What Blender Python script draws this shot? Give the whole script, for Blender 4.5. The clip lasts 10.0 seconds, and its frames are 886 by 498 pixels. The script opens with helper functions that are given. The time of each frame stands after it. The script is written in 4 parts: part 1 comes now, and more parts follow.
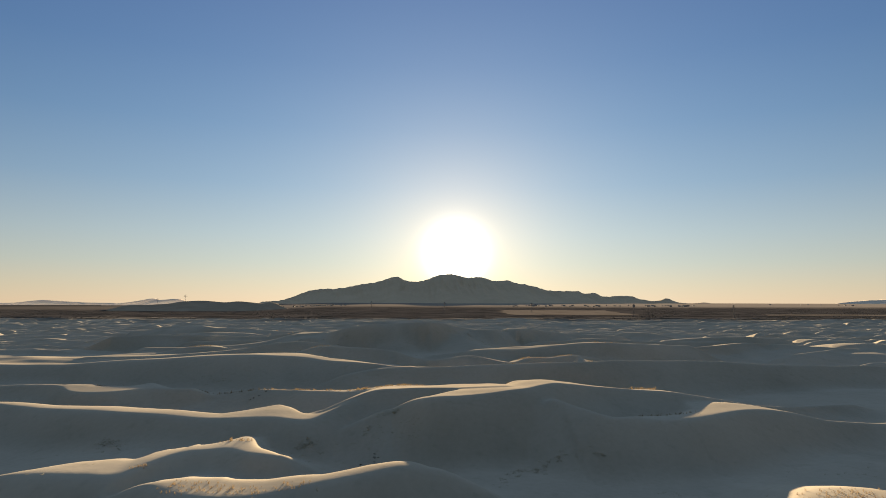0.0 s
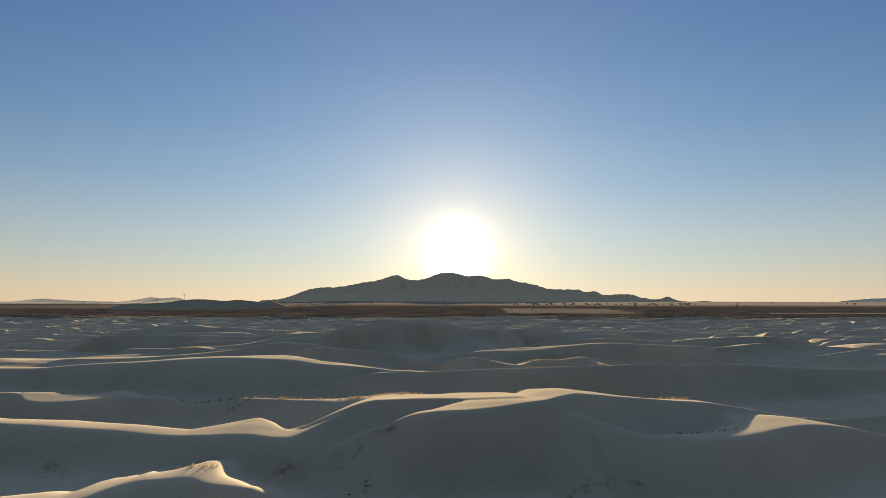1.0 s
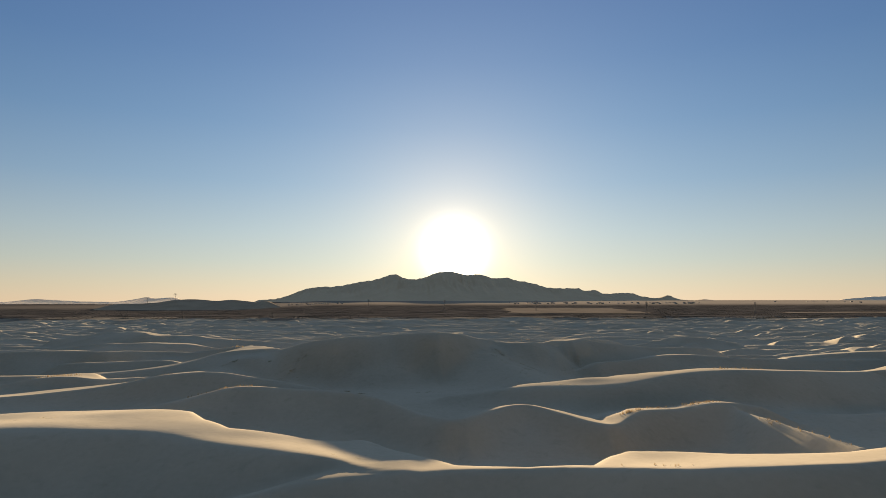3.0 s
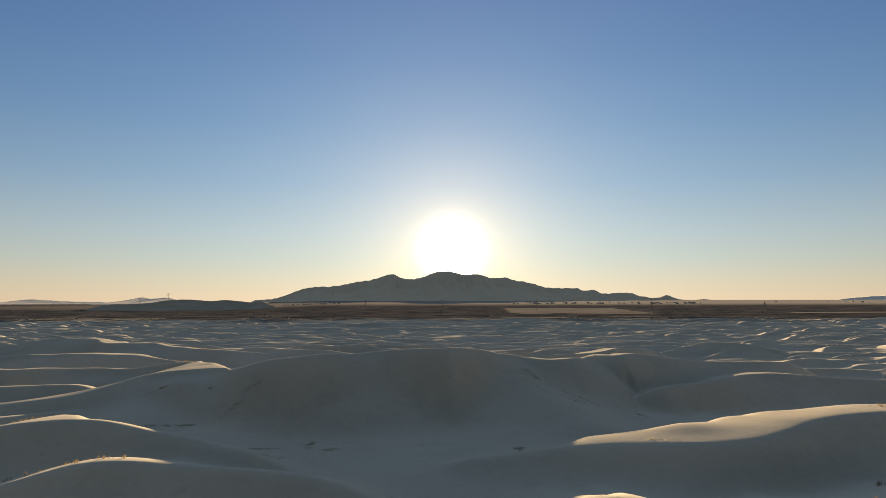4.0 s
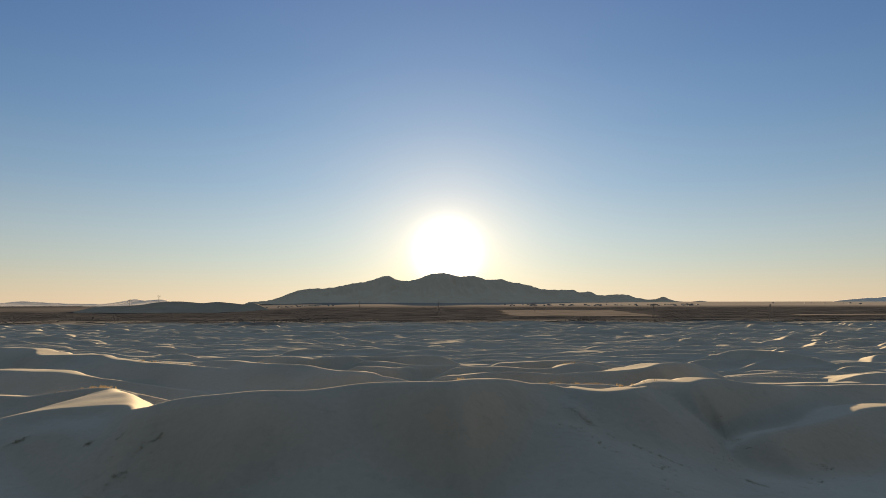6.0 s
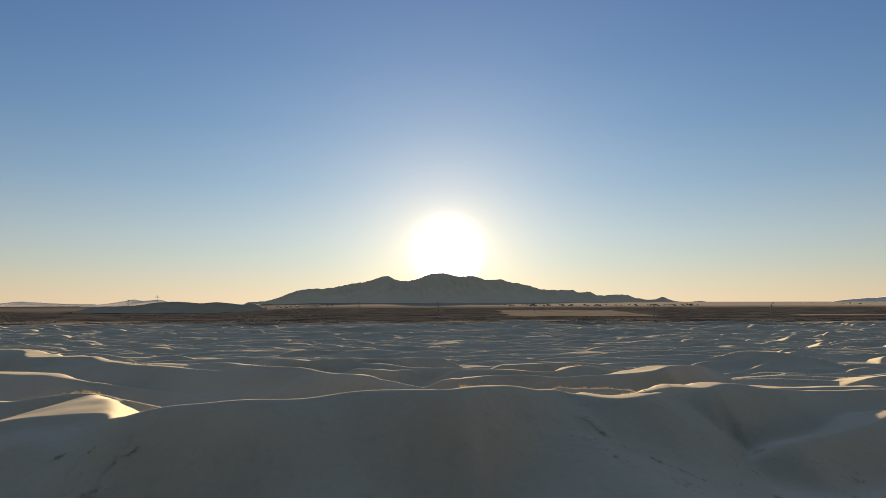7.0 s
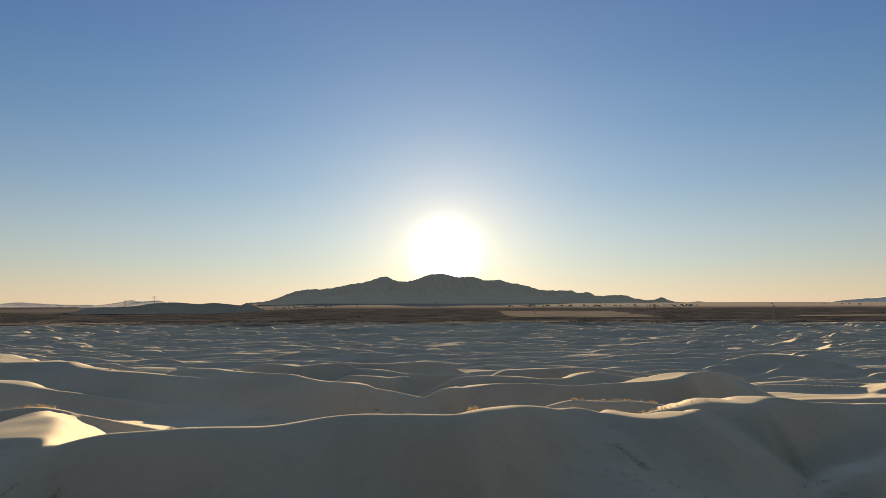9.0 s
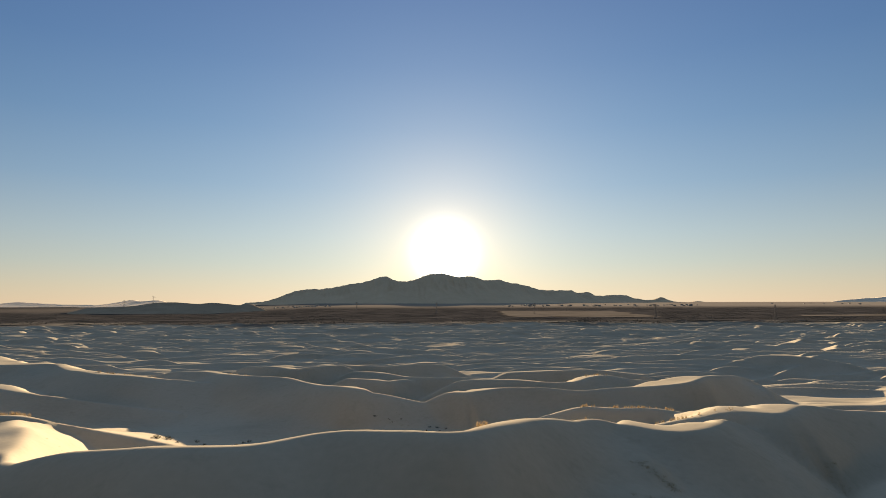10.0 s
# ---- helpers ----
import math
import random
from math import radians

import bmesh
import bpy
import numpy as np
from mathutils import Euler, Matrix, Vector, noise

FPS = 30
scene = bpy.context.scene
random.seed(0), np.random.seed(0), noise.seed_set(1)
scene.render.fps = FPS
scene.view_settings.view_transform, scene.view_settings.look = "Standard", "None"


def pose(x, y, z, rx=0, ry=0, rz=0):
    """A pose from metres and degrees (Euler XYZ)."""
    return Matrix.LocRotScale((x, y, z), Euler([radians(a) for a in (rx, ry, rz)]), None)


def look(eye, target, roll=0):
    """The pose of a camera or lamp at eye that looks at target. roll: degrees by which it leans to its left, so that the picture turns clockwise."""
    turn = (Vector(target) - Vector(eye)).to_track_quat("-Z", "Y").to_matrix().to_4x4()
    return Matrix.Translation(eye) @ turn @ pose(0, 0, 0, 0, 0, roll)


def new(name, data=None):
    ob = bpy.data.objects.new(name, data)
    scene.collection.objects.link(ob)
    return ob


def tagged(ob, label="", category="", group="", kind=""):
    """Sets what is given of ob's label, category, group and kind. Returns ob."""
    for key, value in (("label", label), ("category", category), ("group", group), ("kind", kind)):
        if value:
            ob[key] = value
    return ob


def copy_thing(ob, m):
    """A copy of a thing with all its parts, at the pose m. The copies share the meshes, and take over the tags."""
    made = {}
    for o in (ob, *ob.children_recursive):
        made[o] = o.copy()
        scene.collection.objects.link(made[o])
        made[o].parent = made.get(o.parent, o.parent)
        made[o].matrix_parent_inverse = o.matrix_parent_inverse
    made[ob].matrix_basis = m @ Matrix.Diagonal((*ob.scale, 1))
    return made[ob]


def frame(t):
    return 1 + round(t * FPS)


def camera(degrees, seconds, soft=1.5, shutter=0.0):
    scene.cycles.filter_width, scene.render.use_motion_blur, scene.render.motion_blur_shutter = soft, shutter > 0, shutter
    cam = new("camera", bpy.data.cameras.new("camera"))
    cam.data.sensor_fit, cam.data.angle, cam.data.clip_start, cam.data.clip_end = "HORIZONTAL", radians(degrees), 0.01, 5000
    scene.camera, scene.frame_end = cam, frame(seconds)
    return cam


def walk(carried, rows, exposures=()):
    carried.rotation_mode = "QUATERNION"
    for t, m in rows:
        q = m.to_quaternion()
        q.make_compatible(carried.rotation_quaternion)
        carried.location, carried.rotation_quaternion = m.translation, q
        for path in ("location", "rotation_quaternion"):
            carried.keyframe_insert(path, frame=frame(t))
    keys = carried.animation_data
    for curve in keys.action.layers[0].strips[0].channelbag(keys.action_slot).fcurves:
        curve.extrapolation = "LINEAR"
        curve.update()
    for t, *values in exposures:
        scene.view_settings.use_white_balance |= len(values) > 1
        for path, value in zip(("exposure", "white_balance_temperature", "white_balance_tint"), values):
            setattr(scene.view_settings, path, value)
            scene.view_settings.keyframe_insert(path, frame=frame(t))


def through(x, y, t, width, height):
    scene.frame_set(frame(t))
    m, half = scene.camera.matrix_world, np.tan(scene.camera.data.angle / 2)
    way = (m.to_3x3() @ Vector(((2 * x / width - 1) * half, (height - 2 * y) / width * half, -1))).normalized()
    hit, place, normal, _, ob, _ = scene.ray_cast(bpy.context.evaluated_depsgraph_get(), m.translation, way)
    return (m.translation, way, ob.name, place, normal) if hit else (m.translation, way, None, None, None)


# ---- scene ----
cam = camera(70.34, 10.0, soft=0.85)
walk(cam, [
    (0.0, look((-0.000, 0.000, 18.000), (51.44, 995.82, 93.42), 0.198)),
    (0.5, look((0.073, 3.078, 17.958), (51.25, 998.95, 92.99), 0.181)),
    (1.0, look((0.157, 7.955, 17.882), (51.26, 1003.98, 90.84), 0.162)),
    (1.5, look((0.268, 15.306, 17.797), (49.82, 1011.57, 88.56), 0.136)),
    (2.0, look((0.324, 26.064, 17.747), (50.69, 1022.31, 88.13), 0.089)),
    (2.5, look((0.289, 40.034, 17.738), (51.67, 1036.18, 88.77), 0.043)),
    (3.0, look((0.240, 54.745, 17.700), (54.35, 1050.69, 89.53), 0.005)),
    (3.2, look((0.236, 60.867, 17.684), (54.77, 1056.80, 89.37), -0.006)),
    (4.3, look((0.307, 87.899, 17.648), (60.41, 1083.50, 89.59), -0.046)),
    (4.5, look((0.352, 91.546, 17.653), (62.05, 1087.03, 89.78), -0.050)),
    (5.0, look((0.544, 98.145, 17.680), (64.16, 1093.46, 90.55), -0.045)),
    (5.5, look((0.729, 102.280, 17.730), (65.21, 1097.44, 91.90), -0.046)),
    (7.0, look((0.907, 108.392, 17.753), (67.10, 1103.39, 92.53), -0.065)),
    (7.5, look((0.947, 110.327, 17.761), (67.73, 1105.25, 93.10), -0.073)),
    (8.0, look((1.010, 112.187, 17.784), (68.55, 1107.03, 93.39), -0.090)),
    (8.5, look((1.076, 114.178, 17.797), (68.93, 1109.00, 93.51), -0.098)),
    (9.0, look((1.132, 116.130, 17.802), (69.47, 1110.92, 93.42), -0.098)),
    (9.5, look((1.151, 118.046, 17.812), (69.91, 1112.82, 93.33), -0.103)),
    (10.0, look((1.164, 120.000, 17.822), (70.02, 1114.77, 93.24), -0.096)),
], exposures=[(0.0, 2.9), (10.0, 2.9)])

# ---- light: a low sun over the mountain, clear evening sky ----
SUN_AZ, SUN_EL = 4.18, 4.35          # degrees right of +y, above the level


def build_world():
    """A clear evening sky: warm along the horizon, blue above, with the bright aureole round the sun."""
    w = bpy.data.worlds.new("evening_sky")
    w.use_nodes = True
    nt = w.node_tree
    nt.nodes.clear()
    link = nt.links.new

    def math_node(op, a, b=None):
        n = nt.nodes.new("ShaderNodeMath")
        n.operation = op
        for k, v in enumerate((a, b)):
            if v is None:
                continue
            if isinstance(v, (int, float)):
                n.inputs[k].default_value = v
            else:
                link(v, n.inputs[k])
        return n.outputs[0]

    tc = nt.nodes.new("ShaderNodeTexCoord")
    lift = nt.nodes.new("ShaderNodeVectorMath")
    lift.operation = "ADD"
    lift.inputs[1].default_value = (0, 0, 0.010)       # the land falls away below the level
    norm = nt.nodes.new("ShaderNodeVectorMath")
    norm.operation = "NORMALIZE"
    link(tc.outputs["Generated"], lift.inputs[0])
    link(lift.outputs[0], norm.inputs[0])
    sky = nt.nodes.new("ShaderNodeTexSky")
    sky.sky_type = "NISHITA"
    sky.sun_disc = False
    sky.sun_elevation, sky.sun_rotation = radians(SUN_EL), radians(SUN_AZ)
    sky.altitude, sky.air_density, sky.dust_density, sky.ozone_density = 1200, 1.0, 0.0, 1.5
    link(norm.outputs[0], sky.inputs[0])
    # colour by height above the horizon, 0 .. 60 degrees
    sep = nt.nodes.new("ShaderNodeSeparateXYZ")
    link(norm.outputs[0], sep.inputs[0])
    height = math_node("DIVIDE", math_node("ARCSINE", math_node("MAXIMUM", sep.outputs["Z"], 0.0)), radians(60))
    ramp = nt.nodes.new("ShaderNodeValToRGB")
    # last two stops, above the view, are brightened to fill the shaded flats
    stops = [(0.0, (0.66, 0.49, 0.37)), (0.025, (0.575, 0.475, 0.38)), (0.058, (0.45, 0.455, 0.43)), (0.10, (0.355, 0.415, 0.465)),
             (0.173, (0.195, 0.305, 0.46)), (0.258, (0.104, 0.219, 0.422)), (0.35, (0.058, 0.157, 0.38)), (0.45, (0.040, 0.120, 0.345)),
             (0.62, (0.23, 0.385, 0.66)), (1.0, (0.44, 0.635, 0.99))]
    el = ramp.color_ramp.elements
    for k, (p, c) in enumerate(stops):
        e = el[k] if k < 2 else el.new(p)
        e.position, e.color = p, (*c, 1)
    link(height, ramp.inputs["Fac"])
    # away from the sun the low sky is dimmer
    side = nt.nodes.new("ShaderNodeVectorMath")
    side.operation = "DOT_PRODUCT"
    link(norm.outputs[0], side.inputs[0])
    side.inputs[1].default_value = (math.sin(radians(SUN_AZ)), math.cos(radians(SUN_AZ)), 0)
    behind = nt.nodes.new("ShaderNodeMapRange")
    behind.inputs["From Min"].default_value, behind.inputs["From Max"].default_value = 0.95, -0.4
    link(side.outputs["Value"], behind.inputs["Value"])
    tone = nt.nodes.new("ShaderNodeMix")
    tone.data_type, tone.blend_type = "RGBA", "MULTIPLY"
    tone.inputs["B"].default_value = (0.125, 0.118, 0.108, 1)
    link(behind.outputs["Result"], tone.inputs["Factor"])
    link(ramp.outputs["Color"], tone.inputs["A"])
    # the aureole, by the angle from the sun in degrees
    dot = nt.nodes.new("ShaderNodeVectorMath")
    dot.operation = "DOT_PRODUCT"
    link(tc.outputs["Generated"], dot.inputs[0])
    e, a = radians(SUN_EL - 0.4), radians(SUN_AZ)          # the glow sits a little low, in the haze
    dot.inputs[1].default_value = (math.cos(e) * math.sin(a), math.cos(e) * math.cos(a), math.sin(e))
    ang = math_node("MULTIPLY", math_node("ARCCOSINE", math_node("MINIMUM", dot.outputs["Value"], 1.0)), 180 / math.pi)
    core = math_node("POWER", math.e, math_node("MULTIPLY", math_node("POWER", math_node("DIVIDE", ang, 2.02), 2.0), -1.0))
    near = math_node("POWER", math.e, math_node("DIVIDE", ang, -5.0))
    wide = math_node("POWER", math.e, math_node("DIVIDE", ang, -22.0))
    total = tone.outputs["Result"]
    for fac, col in ((core, (3.0, 2.9, 2.6)), (near, (1.08, 0.66, 0.24)), (wide, (0.25, 0.295, 0.285))):
        sc = nt.nodes.new("ShaderNodeVectorMath")
        sc.operation = "SCALE"
        sc.inputs[0].default_value = col
        link(fac, sc.inputs["Scale"])
        ad = nt.nodes.new("ShaderNodeVectorMath")
        ad.operation = "ADD"
        link(total, ad.inputs[0])
        link(sc.outputs[0], ad.inputs[1])
        total = ad.outputs[0]
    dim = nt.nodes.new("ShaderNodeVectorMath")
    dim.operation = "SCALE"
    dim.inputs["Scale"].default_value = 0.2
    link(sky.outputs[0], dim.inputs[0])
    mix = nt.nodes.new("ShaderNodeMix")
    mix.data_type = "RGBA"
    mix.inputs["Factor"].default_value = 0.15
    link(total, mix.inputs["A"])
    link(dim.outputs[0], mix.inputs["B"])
    bg = nt.nodes.new("ShaderNodeBackground")
    bg.inputs["Strength"].default_value = 0.134
    out = nt.nodes.new("ShaderNodeOutputWorld")
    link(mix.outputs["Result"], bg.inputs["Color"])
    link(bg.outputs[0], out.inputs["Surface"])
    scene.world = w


build_world()
sun_data = bpy.data.lights.new("sun", "SUN")
sun_data.energy, sun_data.angle, sun_data.color = 2.95, radians(0.55), (1.0, 0.775, 0.51)
sun = new("sun", sun_data)
_e, _a = radians(SUN_EL), radians(SUN_AZ)
sun.matrix_world = look((math.cos(_e) * math.sin(_a) * 100, math.cos(_e) * math.cos(_a) * 100, math.sin(_e) * 100 + 60), (0, 0, 60))

# ---- materials ----


def mat(name, colours, scale, rough=0.9, bump=0.0, fine=None, fine_mix=0.25, detail=6.0, bump_dist=0.05):
    """A rough natural surface: a colour ramp over two scales of noise, with a bump."""
    m = bpy.data.materials.new(name)
    m.use_nodes = True
    nt = m.node_tree
    b = nt.nodes["Principled BSDF"]
    b.inputs["Roughness"].default_value = rough
    b.inputs["Specular IOR Level"].default_value = 0.0
    tc = nt.nodes.new("ShaderNodeTexCoord")
    n1 = nt.nodes.new("ShaderNodeTexNoise")
    n1.inputs["Scale"].default_value, n1.inputs["Detail"].default_value = scale, detail
    n2 = nt.nodes.new("ShaderNodeTexNoise")
    n2.inputs["Scale"].default_value, n2.inputs["Detail"].default_value = fine or scale * 14, 4.0
    mix = nt.nodes.new("ShaderNodeMix")
    mix.inputs[0].default_value = fine_mix
    ramp = nt.nodes.new("ShaderNodeValToRGB")
    el = ramp.color_ramp.elements
    el[0].position, el[1].position = 0.32, 0.68
    el[0].color, el[1].color = (*colours[0], 1), (*colours[-1], 1)
    for i, c in enumerate(colours[1:-1]):
        e = el.new(0.32 + 0.36 * (i + 1) / (len(colours) - 1))
        e.color = (*c, 1)
    for n in (n1, n2):
        nt.links.new(tc.outputs["Object"], n.inputs["Vector"])
    nt.links.new(n1.outputs["Fac"], mix.inputs["A"])
    nt.links.new(n2.outputs["Fac"], mix.inputs["B"])
    nt.links.new(mix.outputs[0], ramp.inputs["Fac"])
    nt.links.new(ramp.outputs["Color"], b.inputs["Base Color"])
    if bump:
        bp = nt.nodes.new("ShaderNodeBump")
        bp.inputs["Strength"].default_value, bp.inputs["Distance"].default_value = bump, bump_dist
        nt.links.new(n2.outputs["Fac"], bp.inputs["Height"])
        nt.links.new(bp.outputs["Normal"], b.inputs["Normal"])
    return m


M_SAND = mat("pale_sand", [(0.44, 0.375, 0.275), (0.50, 0.43, 0.32), (0.55, 0.475, 0.355)], 0.06, 0.95, 0.15, 2.2)


def scrub_beyond(m):
    """Turns the sand into dark scrub soil on the plain past the dunes, with an uneven edge."""
    nt = m.node_tree
    b = nt.nodes["Principled BSDF"]
    sand = b.inputs["Base Color"].links[0].from_socket
    # plant litter and damp crust in blotches on the sand
    for scale, lo, hi, tint, most in ((0.11, 0.52, 0.70, (0.33, 0.29, 0.21, 1), 0.3), (0.9, 0.56, 0.70, (0.28, 0.245, 0.17, 1), 0.2)):
        tc0 = nt.nodes.new("ShaderNodeTexCoord")
        n0 = nt.nodes.new("ShaderNodeTexNoise")
        n0.inputs["Scale"].default_value, n0.inputs["Detail"].default_value = scale, 8.0
        n0.inputs["Roughness"].default_value = 0.62
        r0 = nt.nodes.new("ShaderNodeMapRange")
        r0.inputs["From Min"].default_value, r0.inputs["From Max"].default_value = lo, hi
        r0.inputs["To Max"].default_value = most
        m0 = nt.nodes.new("ShaderNodeMix")
        m0.data_type = "RGBA"
        m0.inputs["B"].default_value = tint
        nt.links.new(tc0.outputs["Object"], n0.inputs["Vector"])
        nt.links.new(n0.outputs["Fac"], r0.inputs["Value"])
        nt.links.new(r0.outputs["Result"], m0.inputs["Factor"])
        nt.links.new(sand, m0.inputs["A"])
        sand = m0.outputs["Result"]
    tc = nt.nodes.new("ShaderNodeTexCoord")
    sep = nt.nodes.new("ShaderNodeSeparateXYZ")
    n = nt.nodes.new("ShaderNodeTexNoise")
    n.inputs["Scale"].default_value, n.inputs["Detail"].default_value = 0.012, 8.0
    add = nt.nodes.new("ShaderNodeMath")
    add.operation, add.inputs[1].default_value = "MULTIPLY_ADD", 420.0
    edge = nt.nodes.new("ShaderNodeMapRange")
    edge.inputs["From Min"].default_value, edge.inputs["From Max"].default_value = 830, 1000
    n2 = nt.nodes.new("ShaderNodeTexNoise")
    n2.inputs["Scale"].default_value, n2.inputs["Detail"].default_value = 0.03, 10.0
    soil = nt.nodes.new("ShaderNodeValToRGB")
    el = soil.color_ramp.elements
    el[0].position, el[1].position = 0.35, 0.7
    el[0].color, el[1].color = (0.055, 0.050, 0.046, 1), (0.12, 0.107, 0.096, 1)
    mix = nt.nodes.new("ShaderNodeMix")
    mix.data_type = "RGBA"
    nt.links.new(tc.outputs["Object"], sep.inputs[0])
    nt.links.new(tc.outputs["Object"], n.inputs["Vector"])
    nt.links.new(tc.outputs["Object"], n2.inputs["Vector"])
    nt.links.new(n.outputs["Fac"], add.inputs[0])
    nt.links.new(sep.outputs["Y"], add.inputs[2])
    nt.links.new(add.outputs[0], edge.inputs["Value"])
    nt.links.new(n2.outputs["Fac"], soil.inputs["Fac"])
    nt.links.new(edge.outputs["Result"], mix.inputs["Factor"])
    nt.links.new(sand, mix.inputs["A"])
    # pale tan far soil, also lightened for haze over the mountain's shadow
    far = nt.nodes.new("ShaderNodeMapRange")
    far.inputs["From Min"].default_value, far.inputs["From Max"].default_value = 1800, 2350
    pale = nt.nodes.new("ShaderNodeMix")
    pale.data_type = "RGBA"
    pale.inputs["B"].default_value = (0.38, 0.315, 0.24, 1)
    nt.links.new(add.outputs[0], far.inputs["Value"])
    north = nt.nodes.new("ShaderNodeMapRange")
    north.inputs["From Min"].default_value, north.inputs["From Max"].default_value = -1800, 500
    both = nt.nodes.new("ShaderNodeMath")
    both.operation = "MULTIPLY"
    nt.links.new(sep.outputs["X"], north.inputs["Value"])
    nt.links.new(far.outputs["Result"], both.inputs[0])
    nt.links.new(north.outputs["Result"], both.inputs[1])
    nt.links.new(both.outputs[0], pale.inputs["Factor"])
    nt.links.new(soil.outputs["Color"], pale.inputs["A"])
    nt.links.new(pale.outputs["Result"], mix.inputs["B"])
    nt.links.new(mix.outputs["Result"], b.inputs["Base Color"])


scrub_beyond(M_SAND)
# rock colour lightened and warmed beyond bare stone, in place of sunlit haze
M_HAZED_ROCK = mat("hazed_mountain_rock", [(0.66, 0.49, 0.31), (0.70, 0.525, 0.335), (0.74, 0.56, 0.36)], 0.006, 0.95, 0.6, 0.05, 0.4, bump_dist=8)
# hill stone, its colour raised to imitate the haze in front of it
M_HAZED_HILL = mat("hazed_hill_stone", [(0.36, 0.27, 0.18), (0.42, 0.32, 0.215), (0.48, 0.37, 0.255)], 0.02, 0.95, 0.5, 0.3, 0.4, bump_dist=2)
# far rock far paler than stone: the air's haze is put into its colour
M_HAZED = mat("haze_paled_far_rock", [(0.80, 0.66, 0.49), (0.84, 0.70, 0.53), (0.86, 0.73, 0.56)], 0.004, 0.95, 0.3, 0.04, 0.4, bump_dist=8)
M_PLAYA = mat("pale_dry_soil", [(0.17, 0.14, 0.105), (0.23, 0.19, 0.145), (0.29, 0.24, 0.185)], 0.02, 0.95, 0.2, 0.4)
M_SCRUB = mat("scrub_foliage", [(0.10, 0.088, 0.068), (0.15, 0.13, 0.10), (0.20, 0.175, 0.135)], 0.8, 0.9, 0.0, 4.0)
M_STEEL = mat("weathered_steel", [(0.26, 0.25, 0.24), (0.34, 0.33, 0.32)], 2.0, 0.6)
M_WALL = mat("pale_house_plaster", [(0.66, 0.62, 0.55), (0.80, 0.76, 0.70)], 0.4, 0.9)
M_ROOF = mat("dull_roof_sheet", [(0.20, 0.17, 0.15), (0.30, 0.26, 0.23)], 0.5, 0.7)

# ---- the lie of the land ----


def gnoise(x, y, seed=0):
    """Smooth gradient noise in about -1 .. 1, for arrays."""
    xi, yi = np.floor(x).astype(np.int64), np.floor(y).astype(np.int64)
    xf, yf = x - xi, y - yi

    def grad(ix, iy):
        h = (ix * 374761393 + iy * 668265263 + seed * 974634777) & 0xFFFFFFFF
        h = ((h ^ (h >> 13)) * 1274126177) & 0xFFFFFFFF
        a = ((h ^ (h >> 16)) & 0xFFFF) * (2 * np.pi / 65536)
        return np.cos(a), np.sin(a)

    u, v = xf * xf * xf * (xf * (xf * 6 - 15) + 10), yf * yf * yf * (yf * (yf * 6 - 15) + 10)
    tot = 0
    for ox, wx in ((0, 1 - u), (1, u)):
        for oy, wy in ((0, 1 - v), (1, v)):
            gx, gy = grad(xi + ox, yi + oy)
            tot = tot + wx * wy * (gx * (xf - ox) + gy * (yf - oy))
    return tot * 1.5


def spline(x, xs, vs):
    """A smooth line through the points, level at its ends, for arrays."""
    xs, vs = np.array(xs, float), np.array(vs, float)
    d = np.diff(vs) / np.diff(xs)
    m = np.zeros(len(xs))
    m[1:-1] = (d[1:] * np.diff(xs)[:-1] + d[:-1] * np.diff(xs)[1:]) / (xs[2:] - xs[:-2])
    m[0], m[-1] = d[0], d[-1]
    xc = np.clip(x, xs[0], xs[-1])
    i = np.clip(np.searchsorted(xs, xc) - 1, 0, len(xs) - 2)
    h = xs[i + 1] - xs[i]
    t = (xc - xs[i]) / h
    return ((2 * t ** 3 - 3 * t ** 2 + 1) * vs[i] + (t ** 3 - 2 * t ** 2 + t) * h * m[i]
            + (-2 * t ** 3 + 3 * t ** 2) * vs[i + 1] + (t ** 3 - t ** 2) * h * m[i + 1])


def smax(a, b, k):
    h = np.maximum(k - np.abs(a - b), 0) / k
    return np.maximum(a, b) + h * h * k / 4


def along(x, v):
    """A plain number, or one that changes along x, given as (x, value) pairs."""
    return v if isinstance(v, (int, float)) else np.interp(x, [p[0] for p in v], [p[1] for p in v])


def ridge(x, y, crest, lee=0.55, wind=0.085, r=0.18, ends=0.55, back=0.36):
    """A dune: its crest as points (x, y, height, width), a steep lee face towards -y, and towards +y a windward top of that
    width, which then falls off more steeply. Further down, the lee face follows the crest's line less closely."""
    xs, ys, zs, ws = zip(*crest)
    wind, r, back = along(x, wind), along(x, r), along(x, back)
    yc, zc, wc = spline(x, xs, ys), spline(x, xs, zs), np.interp(x, xs, ws)
    offs = (-12, -8, -4, 0, 4, 8, 12)
    ym, zm = sum(spline(x + d, xs, ys) for d in offs) / 7, sum(spline(x + d, xs, zs) for d in offs) / 7
    slope = np.clip(spline(x + 0.5, xs, ys) - spline(x - 0.5, xs, ys), -0.9, 0.9)
    over = np.maximum(np.maximum(xs[0] - x, x - xs[-1]), 0)
    s = (y - yc) / np.sqrt(1 + slope ** 2)
    low = np.clip(-(s + 0.5) / 7, 0, 1)
    low = low * low * (3 - 2 * low)
    s = s + low * ((y - ym) - s)
    zc = zc + low * (zm - zc) - ends * over * over / (over + 1.2)
    z = zc - ((lee + wind) / 2 * (np.sqrt(s * s + r * r) - r) + (wind - lee) / 2 * s)
    return z - (back - wind) * 0.5 * ((s - wc) + np.sqrt((s - wc) ** 2 + 0.35))


